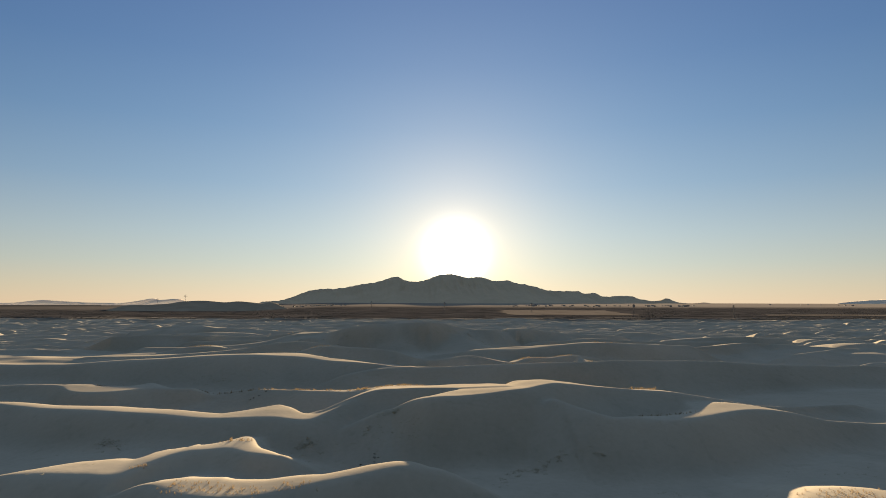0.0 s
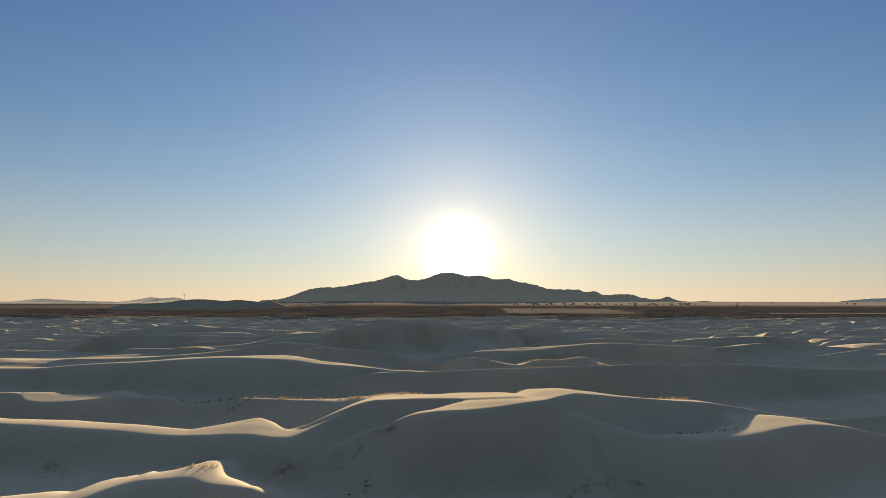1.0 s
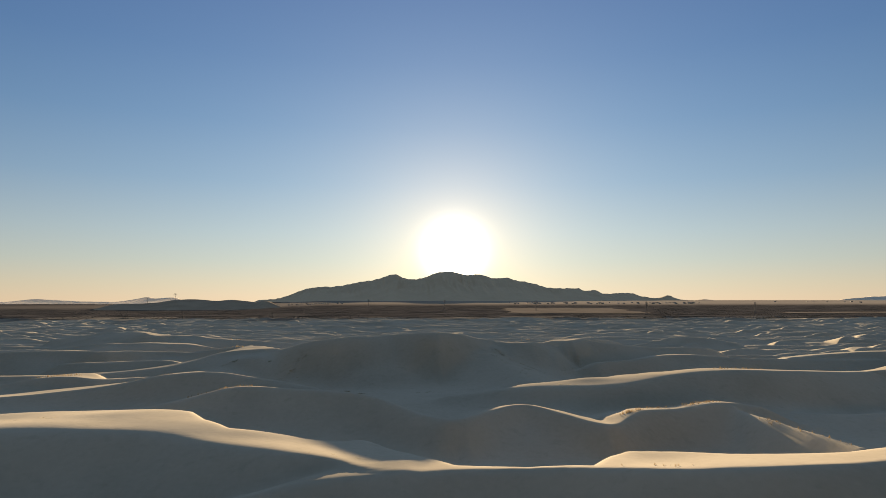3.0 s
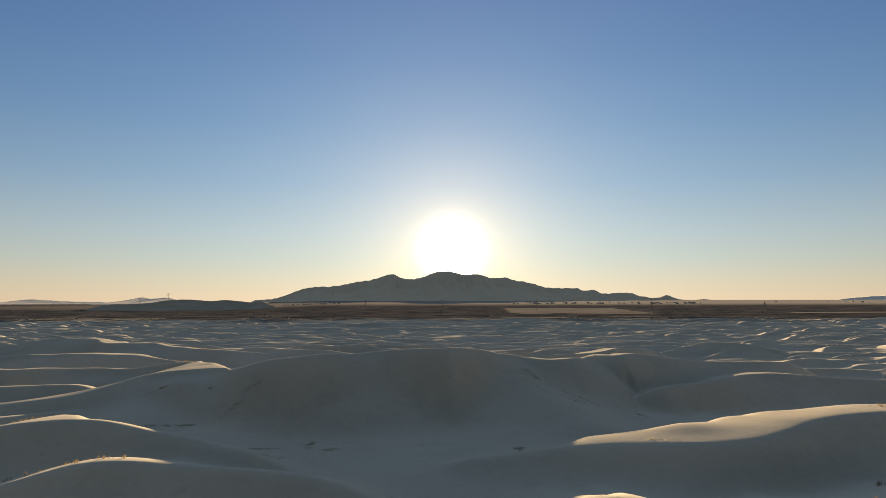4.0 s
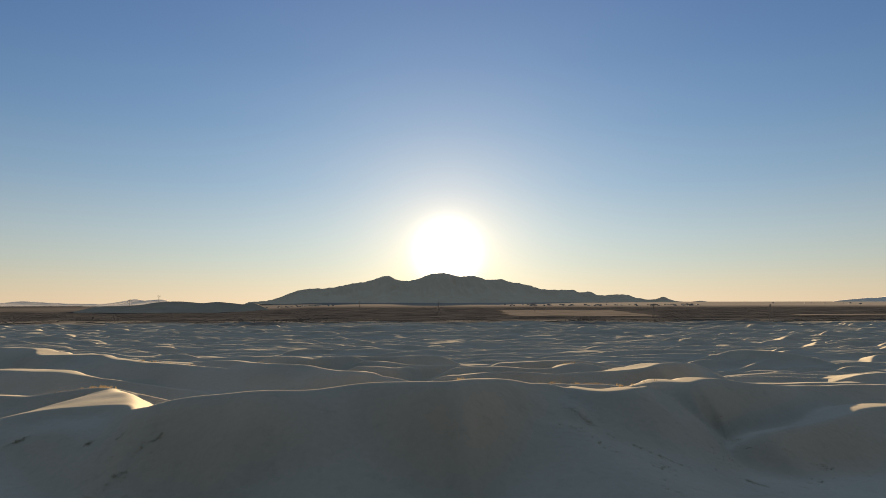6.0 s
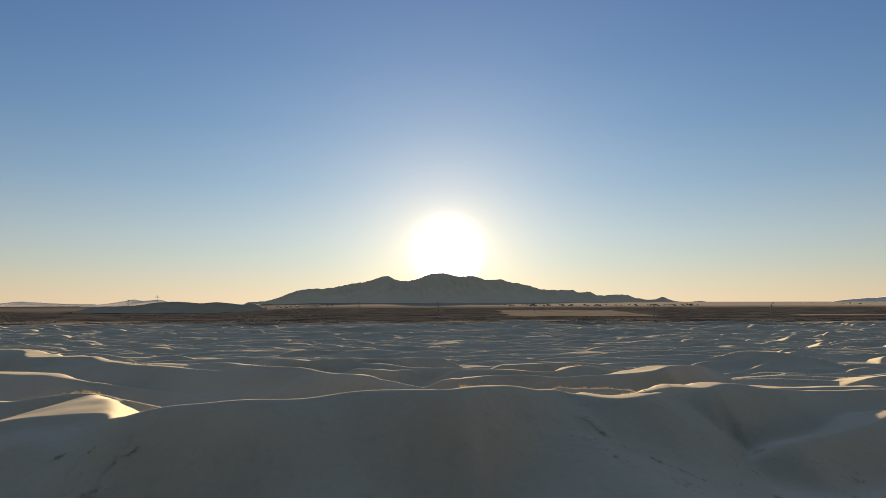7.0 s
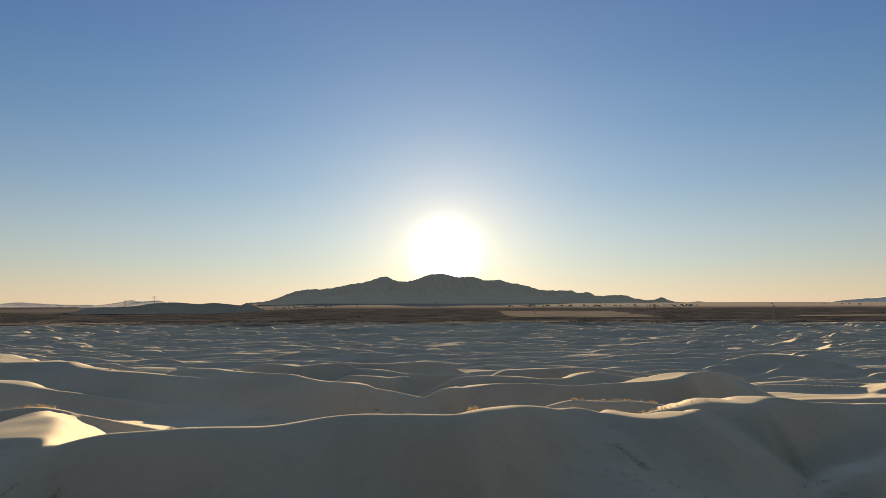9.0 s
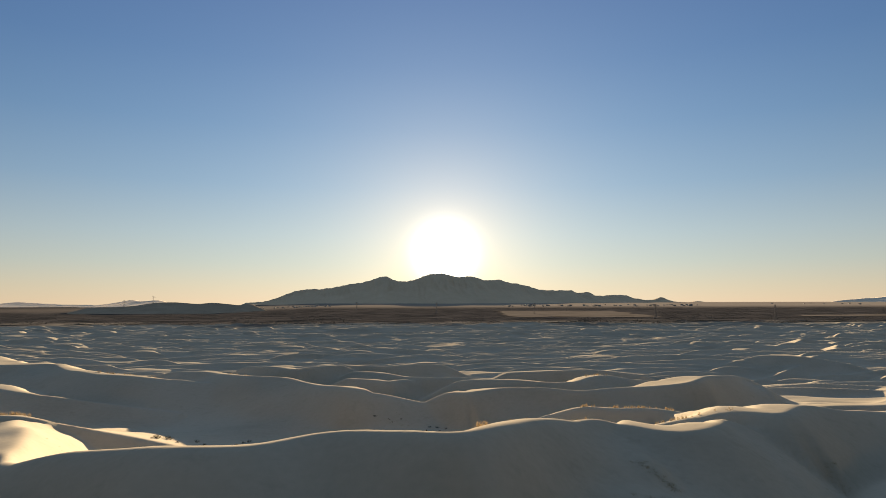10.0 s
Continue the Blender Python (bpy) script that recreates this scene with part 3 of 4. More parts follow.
def range_mesh(name, crest, y0, depth, rough, label, material, base=-60.0, nx=260, ny=48, seed=1, gully=90.0, apron=None, carve=1.0, fan=1.0):
    """A range of hills along x at the distance y0: its skyline as points (x, height), with spurs and gullies down both flanks, the
    flank towards -y as long as apron and, for a fan over 1, hollow like a fan of rubble."""
    xs, zs = zip(*crest)
    X, V = np.meshgrid(np.linspace(xs[0], xs[-1], nx), np.linspace(-1, 1, ny))
    top = spline(X, xs, zs)
    xw = X + 18 * gnoise(X / 120, V * 2, seed)
    spur = 1 - np.abs(gnoise(xw / gully + V * 0.6, V * 0.9 + 5, seed + 1))
    spur2 = 1 - np.abs(gnoise(xw / (gully * 0.37), V * 2.2 + 9, seed + 2))
    fall = np.abs(V)
    prof = np.where((V < 0) & (fan > 1), (1 - fall) ** fan, 1 - fall ** 0.9)
    cut = (1 - spur) * 0.75 + (1 - spur2) * 0.35
    h = (top - base) * prof * (1 - carve * cut * np.clip(fall * 3, 0, 1) * (1 - fall) * 1.4)
    h = h + rough * gnoise(X / 40, V * 6, seed + 3) * prof + rough * 0.35 * gnoise(X / 17, V * 13, seed + 4) * prof
    reach = (apron or depth) * np.clip((top - base) / (max(zs) - base), 0.08, 1)
    co = np.stack([X.ravel(), (y0 + V * np.where(V < 0, reach, depth)).ravel(), (base + h).ravel()], 1)
    a = (np.arange(ny - 1)[:, None] * nx + np.arange(nx - 1)[None, :]).ravel()
    me = bpy.data.meshes.new(name)
    me.from_pydata(co.tolist(), [], np.stack([a, a + 1, a + nx + 1, a + nx], 1).tolist())
    me.polygons.foreach_set("use_smooth", np.ones(len(me.polygons), bool))
    me.materials.append(material)
    return tagged(new(name, me), label, "mountain", kind="structure")


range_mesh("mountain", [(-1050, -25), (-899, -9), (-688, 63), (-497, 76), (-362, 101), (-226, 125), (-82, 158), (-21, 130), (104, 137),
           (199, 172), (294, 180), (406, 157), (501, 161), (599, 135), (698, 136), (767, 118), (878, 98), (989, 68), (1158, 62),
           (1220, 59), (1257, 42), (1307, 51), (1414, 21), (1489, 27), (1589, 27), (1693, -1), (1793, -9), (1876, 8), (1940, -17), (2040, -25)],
           4500, 420, 5.0, "bare rocky desert mountain with a jagged crest, in shade", M_HAZED_ROCK, base=-34.0, nx=700, ny=80, apron=1250, carve=0.4, fan=1.12)
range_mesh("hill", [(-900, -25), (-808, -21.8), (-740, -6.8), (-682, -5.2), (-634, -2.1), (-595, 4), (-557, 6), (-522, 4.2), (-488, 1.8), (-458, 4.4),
           (-418, 1.5), (-389, -1.4), (-369, 1.7), (-330, -13), (-290, -25)], 1700, 130, 0.5, "low stony hill on the plain, its colour lightened for haze", M_HAZED_HILL, base=-26.0, seed=21, gully=60, apron=270, carve=0.12)
range_mesh("far_range_west", [(-3600, -60), (-3400, -36), (-3200, -30), (-3011, -38), (-2850, -34), (-2690, -16), (-2568, -22), (-2405, -32), (-2201, -36), (-1976, -33), (-1940, -9),
           (-1833, -11), (-1689, -10), (-1626, -37), (-1500, -60)], 4780, 150, 1.0, "far mountain range on the horizon, haze put into its pale colour", M_HAZED, base=-60, seed=31, apron=1150, carve=0.3)
range_mesh("far_range_north", [(3100, -60), (3330, -15), (3460, -3), (3530, 3), (3600, 5), (3680, 13), (3850, 22), (4100, 10), (4400, -50)],
           4690, 150, 1.0, "far mountain range, haze put into its pale colour", M_HAZED, base=-60, seed=41, apron=1500, carve=0.3)
range_mesh("low_hill", [(1950, -60), (2035, -34), (2160, -25), (2230, -19), (2309, -29), (2420, -60)], 4700, 100, 0.6, "low hazy hill beyond the plain", M_HAZED_ROCK, base=-60, seed=51, apron=600, carve=0.3)
range_mesh("low_hill.001", [(2600, -60), (2800, -42), (2960, -38), (3146, -30), (3281, -38), (3500, -60)], 4500, 100, 0.6, "long low hill beyond the plain", M_HAZED_ROCK, base=-60, seed=61, apron=700, carve=0.3)


def sheet(name, corners, label, material, n=24, rise=0.35):
    """A flat patch of other soil, laid over the plain between four corners."""
    a, b, c, d = [Vector(p) for p in corners]
    vs = []
    for i in range(n + 1):
        for j in range(n + 1):
            u, v = i / n, j / n
            p = (a * (1 - u) + b * u) * (1 - v) + (d * (1 - u) + c * u) * v
            e = min(u, 1 - u, v, 1 - v)
            if e < 0.01:
                p = p + Vector((noise.noise((p.x * 0.02, p.y * 0.02, 3)), noise.noise((p.x * 0.02, p.y * 0.02, 9)))) * 22
            vs.append((p.x, p.y))
    arr = np.array(vs)
    z = land(arr[:, 0], arr[:, 1]) + rise
    co = [(p[0], p[1], float(h)) for p, h in zip(vs, z)]
    fs = [(i * (n + 1) + j, (i + 1) * (n + 1) + j, (i + 1) * (n + 1) + j + 1, i * (n + 1) + j + 1) for i in range(n) for j in range(n)]
    me = bpy.data.meshes.new(name)
    me.from_pydata(co, [], fs)
    me.materials.append(material)
    return tagged(new(name, me), label, "ground", kind="structure")


sheet("field_1", [(150, 930), (345, 925), (400, 1290), (185, 1330)], "pale tan ploughed field on the plain", M_PLAYA)
sheet("field_2", [(530, 930), (1000, 900), (1000, 985), (560, 985)], "pale dry lake bed among dark scrub", M_PLAYA)


# ---- helpers for things ----


def part(name, bm, material, parent=None, label="", smooth=False):
    """Links a bmesh as one mesh object under a thing."""
    me = bpy.data.meshes.new(name)
    bm.to_mesh(me)
    bm.free()
    if smooth:
        me.polygons.foreach_set("use_smooth", np.ones(len(me.polygons), bool))
    me.materials.append(material)
    ob = new(name, me)
    if parent is not None:
        ob.parent = parent
    if label:
        tagged(ob, label)
    return ob


def bar(bm, a, b, w):
    """A square bar of width w from a to b."""
    a, b = Vector(a), Vector(b)
    d = b - a
    q = d.to_track_quat("Z", "Y").to_matrix().to_4x4()
    m = Matrix.Translation((a + b) / 2) @ q @ Matrix.Diagonal((w, w, d.length, 1))
    bmesh.ops.create_cube(bm, size=1, matrix=m)


def ground_at(x, y):
    return float(land(np.array([float(x)]), np.array([float(y)]))[0])


# ---- power line on the plain ----


def build_tower():
    """A steel lattice tower, 17 m high, with three cross-arms."""
    top = new("transmission_tower")
    H, B, T = 17.0, 1.15, 0.4
    rung = [0.0, 3.6, 6.8, 9.4, 11.4, 13.0, 14.6, 17.0]

    def half(z):
        return B + (T - B) * min(z / 13.0, 1.0)

    for sx in (-1, 1):
        for sy in (-1, 1):
            bm = bmesh.new()
            for z0, z1 in zip(rung, rung[1:]):
                bar(bm, (sx * half(z0), sy * half(z0), z0), (sx * half(z1), sy * half(z1), z1), 0.15)
            part("leg", bm, M_STEEL, top)
    for face in range(4):
        bm = bmesh.new()
        for z0, z1 in zip(rung, rung[1:]):
            for s0, s1 in ((-1, 1), (1, -1)):
                p0, p1 = (s0 * half(z0), half(z0), z0), (s1 * half(z1), half(z1), z1)
                rot = Matrix.Rotation(face * math.pi / 2, 4, "Z")
                bar(bm, rot @ Vector(p0), rot @ Vector(p1), 0.07)
        part("bracing", bm, M_STEEL, top)
    for z, w in ((12.6, 4.2), (14.4, 3.6), (16.2, 3.0)):
        arm = bmesh.new()
        for s in (-1, 1):
            for d in (-T, T):
                bar(arm, (0, d, z), (s * w, 0, z + 0.1), 0.16)
            bar(arm, (0, 0, z + 0.9), (s * w, 0, z + 0.1), 0.14)
        a = part("crossarm", arm, M_STEEL, top)
        for s in (-1, 1):
            bm = bmesh.new()
            bar(bm, (s * w, 0, z), (s * w, 0, z - 1.0), 0.18)
            part("insulator", bm, M_STEEL, a)
    return tagged(top, "grey steel lattice transmission tower on the scrub plain", "tower", "power line")


tower = build_tower()
TOWERS = [(412, 785, 0.7), (314, 873, 0.7), (212, 1096, 0.6), (70, 1290, 0.6), (-90, 1480, 0.6),
          (-559, 1601, 0.3), (-665, 1700, 0.3), (-688, 2260, 0.3)]
for k, (x, y, turn) in enumerate(TOWERS):
    z = ground_at(x, y) - 0.2
    if k == 5:
        z = 3.0
    elif k == 6:
        z = -7.0
    m = Matrix.Translation((x, y, z)) @ Matrix.Rotation(turn, 4, "Z")
    if k == 0:
        tower.matrix_world = m
    else:
        copy_thing(tower, m)


# ---- the village at the mountain's foot ----


def build_house(w, d, h, pitched):
    top = new("house")
    bm = bmesh.new()
    bmesh.ops.create_cube(bm, size=1, matrix=Matrix.Translation((0, 0, h / 2)) @ Matrix.Diagonal((w, d, h, 1)))
    part("wall", bm, M_WALL, top)
    bm = bmesh.new()
    if pitched:
        r = 0.35 * d
        vs = [bm.verts.new(p) for p in [(-w / 2 - .4, -d / 2 - .4, h), (w / 2 + .4, -d / 2 - .4, h), (w / 2 + .4, d / 2 + .4, h), (-w / 2 - .4, d / 2 + .4, h),
                                        (-w / 2 - .4, 0, h + r), (w / 2 + .4, 0, h + r)]]
        for f in ((0, 1, 5, 4), (2, 3, 4, 5), (0, 4, 3), (1, 2, 5), (0, 3, 2, 1)):
            bm.faces.new([vs[i] for i in f])
    else:
        bmesh.ops.create_cube(bm, size=1, matrix=Matrix.Translation((0, 0, h + 0.15)) @ Matrix.Diagonal((w + 0.6, d + 0.6, 0.3, 1)))
    part("roof", bm, M_ROOF if pitched else M_WALL, top)
    for x in (-w * 0.28, w * 0.28):
        bm = bmesh.new()
        bmesh.ops.create_cube(bm, size=1, matrix=Matrix.Translation((x, -d / 2 - 0.05, h * 0.55)) @ Matrix.Diagonal((1.4, 0.12, 1.2, 1)))
        part("window", bm, M_ROOF, top)
    bm = bmesh.new()
    bmesh.ops.create_cube(bm, size=1, matrix=Matrix.Translation((0, -d / 2 - 0.05, 1.05)) @ Matrix.Diagonal((1.1, 0.12, 2.1, 1)))
    part("door", bm, M_ROOF, top)
    return tagged(top, "pale single-storey house on the plain below the mountain" if not pitched else "long pale shed with a pitched sheet roof",
                  "house", "village houses")


rng = random.Random(5)
kinds = [build_house(5, 5, 2.4, False), build_house(8, 5, 2.6, True), build_house(6, 5, 2.4, False)]
spots = []
for _ in range(60):
    y = rng.uniform(1950, 2300)
    spots.append((y * rng.uniform(0.15, 0.46), y))
for _ in range(30):
    y = rng.uniform(1950, 2300)
    spots.append((y * rng.uniform(-0.25, -0.10), y))
for _ in range(8):
    y = rng.uniform(2200, 2900)
    spots.append((y * rng.uniform(0.55, 0.76), y))
for k, (x, y) in enumerate(spots):
    m = Matrix.Translation((x, y, ground_at(x, y) - 0.1)) @ Matrix.Rotation(rng.uniform(-0.5, 0.5), 4, "Z")
    if k < len(kinds):
        kinds[k].matrix_world = m
    else:
        copy_thing(kinds[rng.choice((0, 0, 1, 2))], m)


# ---- scrub on the plain ----


def build_scrub():
    """The countless low bushes of the plain as one mesh."""
    rng = np.random.default_rng(3)
    base = np.array([(1, 0, 0), (-0.5, 0.87, 0), (-0.5, -0.87, 0), (0.3, 0.2, 1.1), (-0.4, -0.1, 0.8), (0.1, -0.3, -0.6)])
    tri = np.array([(0, 1, 3), (1, 4, 3), (1, 2, 4), (2, 3, 4), (2, 0, 3), (0, 5, 1), (1, 5, 2), (2, 5, 0)])
    n = 52000
    y = 690 + 1000 * rng.random(n) ** 1.6
    x = y * rng.uniform(-0.82, 0.92, n)
    y = y + 45 * gnoise(x / 70, y / 70, 24) + 25
    dens = gnoise(x / 60, y / 60, 21) + 0.35
    keep = (dens > rng.random(n) * 0.8 - 0.2)
    inf1 = (x > 0.16 * y) & (x < 0.375 * y) & (y > 925) & (y < 1330)
    inf2 = (x > 540) & (y > 905) & (y < 985)
    x, y = x[keep & ~inf1 & ~inf2], y[keep & ~inf1 & ~inf2]
    n = len(x)
    z = land(x, y)
    sc = rng.uniform(0.2, 0.55, n) * (1 + (rng.random(n) > 0.97) * 0.6)
    wob = 1 + 0.35 * rng.standard_normal((n, len(base), 1))
    P = base[None] * np.clip(wob, 0.45, 1.7) * np.stack([sc * 1.25, sc * 1.25, sc * 0.75], 1)[:, None]
    P = P + np.stack([x, y, z + 0.35 * sc], 1)[:, None]
    F = (tri[None] + (np.arange(n) * len(base))[:, None, None]).reshape(-1, 3)
    me = bpy.data.meshes.new("desert_scrub")
    me.from_pydata(P.reshape(-1, 3).tolist(), [], F.tolist())
    me.materials.append(M_SCRUB)
    return tagged(new("desert_scrub", me), "low dark olive-brown desert bushes covering the plain", "scrub", kind="stuff")


build_scrub()


# ---- plants on the dunes ----


def leaf_mat(name, a, b, through):
    """Thin dry leaves: diffuse, and letting some light through."""
    m = bpy.data.materials.new(name)
    m.use_nodes = True
    nt = m.node_tree
    nt.nodes.clear()
    out = nt.nodes.new("ShaderNodeOutputMaterial")
    info = nt.nodes.new("ShaderNodeObjectInfo")
    geo = nt.nodes.new("ShaderNodeNewGeometry")
    add = nt.nodes.new("ShaderNodeMath")
    add.operation = "ADD"
    frac = nt.nodes.new("ShaderNodeMath")
    frac.operation = "FRACT"
    mix = nt.nodes.new("ShaderNodeMix")
    mix.data_type = "RGBA"
    mix.inputs["A"].default_value, mix.inputs["B"].default_value = (*a, 1), (*b, 1)
    nt.links.new(info.outputs["Random"], add.inputs[0])
    nt.links.new(geo.outputs["Random Per Island"], add.inputs[1])
    nt.links.new(add.outputs[0], frac.inputs[0])
    nt.links.new(frac.outputs[0], mix.inputs["Factor"])
    d, t, sh = nt.nodes.new("ShaderNodeBsdfDiffuse"), nt.nodes.new("ShaderNodeBsdfTranslucent"), nt.nodes.new("ShaderNodeMixShader")
    sh.inputs[0].default_value = through
    for n in (d, t):
        nt.links.new(mix.outputs["Result"], n.inputs["Color"])
    nt.links.new(d.outputs[0], sh.inputs[1])
    nt.links.new(t.outputs[0], sh.inputs[2])
    nt.links.new(sh.outputs[0], out.inputs["Surface"])
    return m


M_STRAW = leaf_mat("straw_grass", (0.26, 0.18, 0.09), (0.40, 0.30, 0.17), 0.22)
M_OLIVE = leaf_mat("olive_grass", (0.33, 0.28, 0.175), (0.47, 0.40, 0.26), 0.45)
M_BUSH = leaf_mat("dark_bush_leaf", (0.035, 0.032, 0.018), (0.08, 0.065, 0.035), 0.2)


def tuft_mesh(name, seed, blades, height, spread, material):
    """A tuft of bent, tapering blades out of one root."""
    r = random.Random(seed)
    vs, fs = [], []
    for _ in range(blades):
        a, lean = r.uniform(0, 2 * math.pi), r.uniform(0.1, 1.0) ** 0.8 * spread
        h, w, b = height * r.uniform(0.5, 1.0), r.uniform(0.003, 0.008), r.uniform(0, spread * 0.9)
        x0, y0 = b * math.cos(a * 3.1), b * math.sin(a * 3.1)
        dx, dy = math.cos(a), math.sin(a)
        k = len(vs)
        for f, out_by, wide in ((0.0, 0.0, 1.0), (0.55, 0.30, 0.8), (1.0, 1.0, 0.12)):
            x, y, z = x0 + dx * lean * out_by, y0 + dy * lean * out_by, h * f - (0.05 if f == 0 else 0)
            vs += [(x - dy * w * wide, y + dx * w * wide, z), (x + dy * w * wide, y - dx * w * wide, z)]
        fs += [(k, k + 1, k + 3, k + 2), (k + 2, k + 3, k + 5, k + 4)]
    me = bpy.data.meshes.new(name)
    me.from_pydata(vs, [], fs)
    me.materials.append(material)
    return me


def bush_mesh(name, seed, n, size, material):
    """A low bush: forking twigs with many small leaves on them."""
    r = random.Random(seed)
    vs, fs = [], []

    def twig(p, q, w):
        d = (q - p).normalized()
        s1 = d.orthogonal().normalized() * w
        s2 = d.cross(s1)
        k = len(vs)
        for c, f in ((p, 1.0), (q, 0.4)):
            vs.extend(tuple(c + v * f) for v in (s1, -0.5 * s1 + 0.87 * s2, -0.5 * s1 - 0.87 * s2))
        fs.extend([(k, k + 1, k + 4, k + 3), (k + 1, k + 2, k + 5, k + 4), (k + 2, k, k + 3, k + 5)])

    for _ in range(9):
        a, up = r.uniform(0, 6.28), r.uniform(0.35, 1.0)
        tip = Vector((math.cos(a) * size * (1.1 - up * 0.6), math.sin(a) * size * (1.1 - up * 0.6), size * 0.8 * up))
        mid = tip * 0.5 + Vector((0, 0, size * 0.12))
        twig(Vector((0, 0, -0.05)), mid, 0.018 * size / 0.5)
        twig(mid, tip, 0.011 * size / 0.5)
        for _ in range(n // 9):
            f = r.uniform(0.35, 1.05)
            c = mid.lerp(tip, (f - 0.35) / 0.7) + Vector((r.gauss(0, 1), r.gauss(0, 1), r.gauss(0, 0.8))) * size * 0.2
            c.z = max(c.z, 0.02)
            u = Vector((r.gauss(0, 1), r.gauss(0, 1), r.gauss(0, 1))).normalized() * size * r.uniform(0.05, 0.10)
            v = u.orthogonal().normalized() * size * 0.035
            k = len(vs)
            vs.extend(tuple(p) for p in (c - u, c + v, c + u, c - v))
            fs.append((k, k + 1, k + 2, k + 3))
    me = bpy.data.meshes.new(name)
    me.from_pydata(vs, [], fs)
    me.materials.append(material)
    return me


STRAW = [tuft_mesh("grass_tuft", 10 + k, 22, 0.46, 0.17, M_STRAW) for k in range(5)]
OLIVE = [tuft_mesh("grass_tuft", 20 + k, 26, 0.19, 0.38, M_OLIVE) for k in range(5)]
BUSHES = [bush_mesh("desert_bush", 30 + k, 260, 0.55, M_BUSH) for k in range(3)]
LABELS = {
    "straw": ("dry straw-coloured grass tuft on a sunlit dune crest", "grass tuft", "dry grass tufts"),
    "olive": ("low olive-brown grass tuft on shaded sand", "grass tuft", "shaded grass tufts"),
    "bush": ("small dark leafy desert bush on bare sand", "bush", "dune bushes"),
}
plants = random.Random(77)
LOOSE = {"straw": [], "olive": []}          # tufts past the first few hundred, joined below
placed = [0]


def scatter(kind, a, b, n, wide, size=1.0):
    """n plants along the line from a to b, within the given width on either side of it."""
    meshes = {"straw": STRAW, "olive": OLIVE, "bush": BUSHES}[kind]
    n = int(n * {"bush": 1, "olive": 1.2, "straw": 2.4}[kind])
    knots = [plants.random() for _ in range(max(2, n // 7))]          # they stand in loose clumps
    for _ in range(n):
        f = plants.random() if plants.random() < 0.3 else min(max(plants.choice(knots) + plants.gauss(0, 0.025), 0), 1)
        x = a[0] + (b[0] - a[0]) * f + plants.gauss(0, wide * 0.5)
        y = a[1] + (b[1] - a[1]) * f + plants.gauss(0, wide * 0.5)
        k = (0.85 if kind == "straw" else 0.72) * size * plants.uniform(0.4, 1.12) ** 1.4 if kind != "bush" else 0.8 * size * plants.uniform(0.45, 1.25)
        me = plants.choice(meshes)
        m = Matrix.Translation((x, y, ground_at(x, y))) @ Matrix.Rotation(plants.uniform(0, 6.28), 4, "Z") @ Matrix.Diagonal((k, k, k * plants.uniform(0.8, 1.15), 1))
        placed[0] += kind != "bush"
        if kind != "bush" and placed[0] > 290:
            LOOSE[kind].append((me, m))
            continue
        ob = new("desert_bush" if kind == "bush" else "grass_tuft", me)
        ob.matrix_world = m
        tagged(ob, *LABELS[kind])


def join_grass(name, label, material, tufts):
    """The uncounted rest of the grass as one mesh."""
    vs, fs, base = [], [], 0
    for me, m in tufts:
        v = np.array([p.co[:] for p in me.vertices]) @ np.array(m.to_3x3()).T + np.array(m.translation)
        vs.append(v)
        fs += [[i + base for i in p.vertices] for p in me.polygons]
        base += len(v)
    mesh = bpy.data.meshes.new(name)
    mesh.from_pydata(np.concatenate(vs).tolist(), [], fs)
    mesh.materials.append(material)
    tagged(new(name, mesh), label, "grass", kind="stuff")


# foreground
scatter("straw", (-13.5, 37.0), (-8.0, 35.6), 60, 1.3, 0.5)
scatter("straw", (-9, 35.5), (-6, 36.5), 14, 0.9, 0.5)
scatter("straw", (20.5, 34.0), (28.5, 31.2), 95, 1.6, 0.5)
scatter("straw", (-13.6, 48.3), (-11.6, 47.9), 12, 0.5, 0.7)
scatter("straw", (-17.5, 41.8), (-16.6, 42.3), 6, 0.3, 0.6)
scatter("olive", (-27, 53.5), (-22.5, 53.0), 22, 1.4, 0.8)
scatter("olive", (-20, 42.8), (-24, 41.2), 6, 1.0, 0.6)
scatter("olive", (-11, 50.5), (-7.2, 52), 22, 1.3, 0.9)
scatter("olive", (-7, 53), (1, 50.5), 40, 1.8, 0.8)
scatter("olive", (5.9, 42.8), (8.1, 46.9), 20, 0.8)
scatter("olive", (8.1, 46.9), (11.7, 47.9), 36, 0.8, 1.1)
scatter("olive", (11.7, 48.0), (14.5, 47.2), 24, 0.4, 0.9)
scatter("olive", (-9.6, 52.0), (-7.8, 52.5), 26, 0.6, 1.1)
scatter("olive", (-4.6, 52.5), (-3.0, 53.5), 14, 0.5)
scatter("olive", (-2.6, 54.4), (-1.0, 54.2), 18, 0.4)
scatter("olive", (-26.2, 54.5), (-23.5, 53.7), 26, 0.6, 1.1)
scatter("bush", (-5.5, 49.4), (-2.0, 49.2), 5, 0.6, 0.35)
scatter("olive", (17, 42), (21, 38.5), 16, 1.0, 0.7)
scatter("olive", (28, 46), (34, 44), 14, 1.5, 0.7)
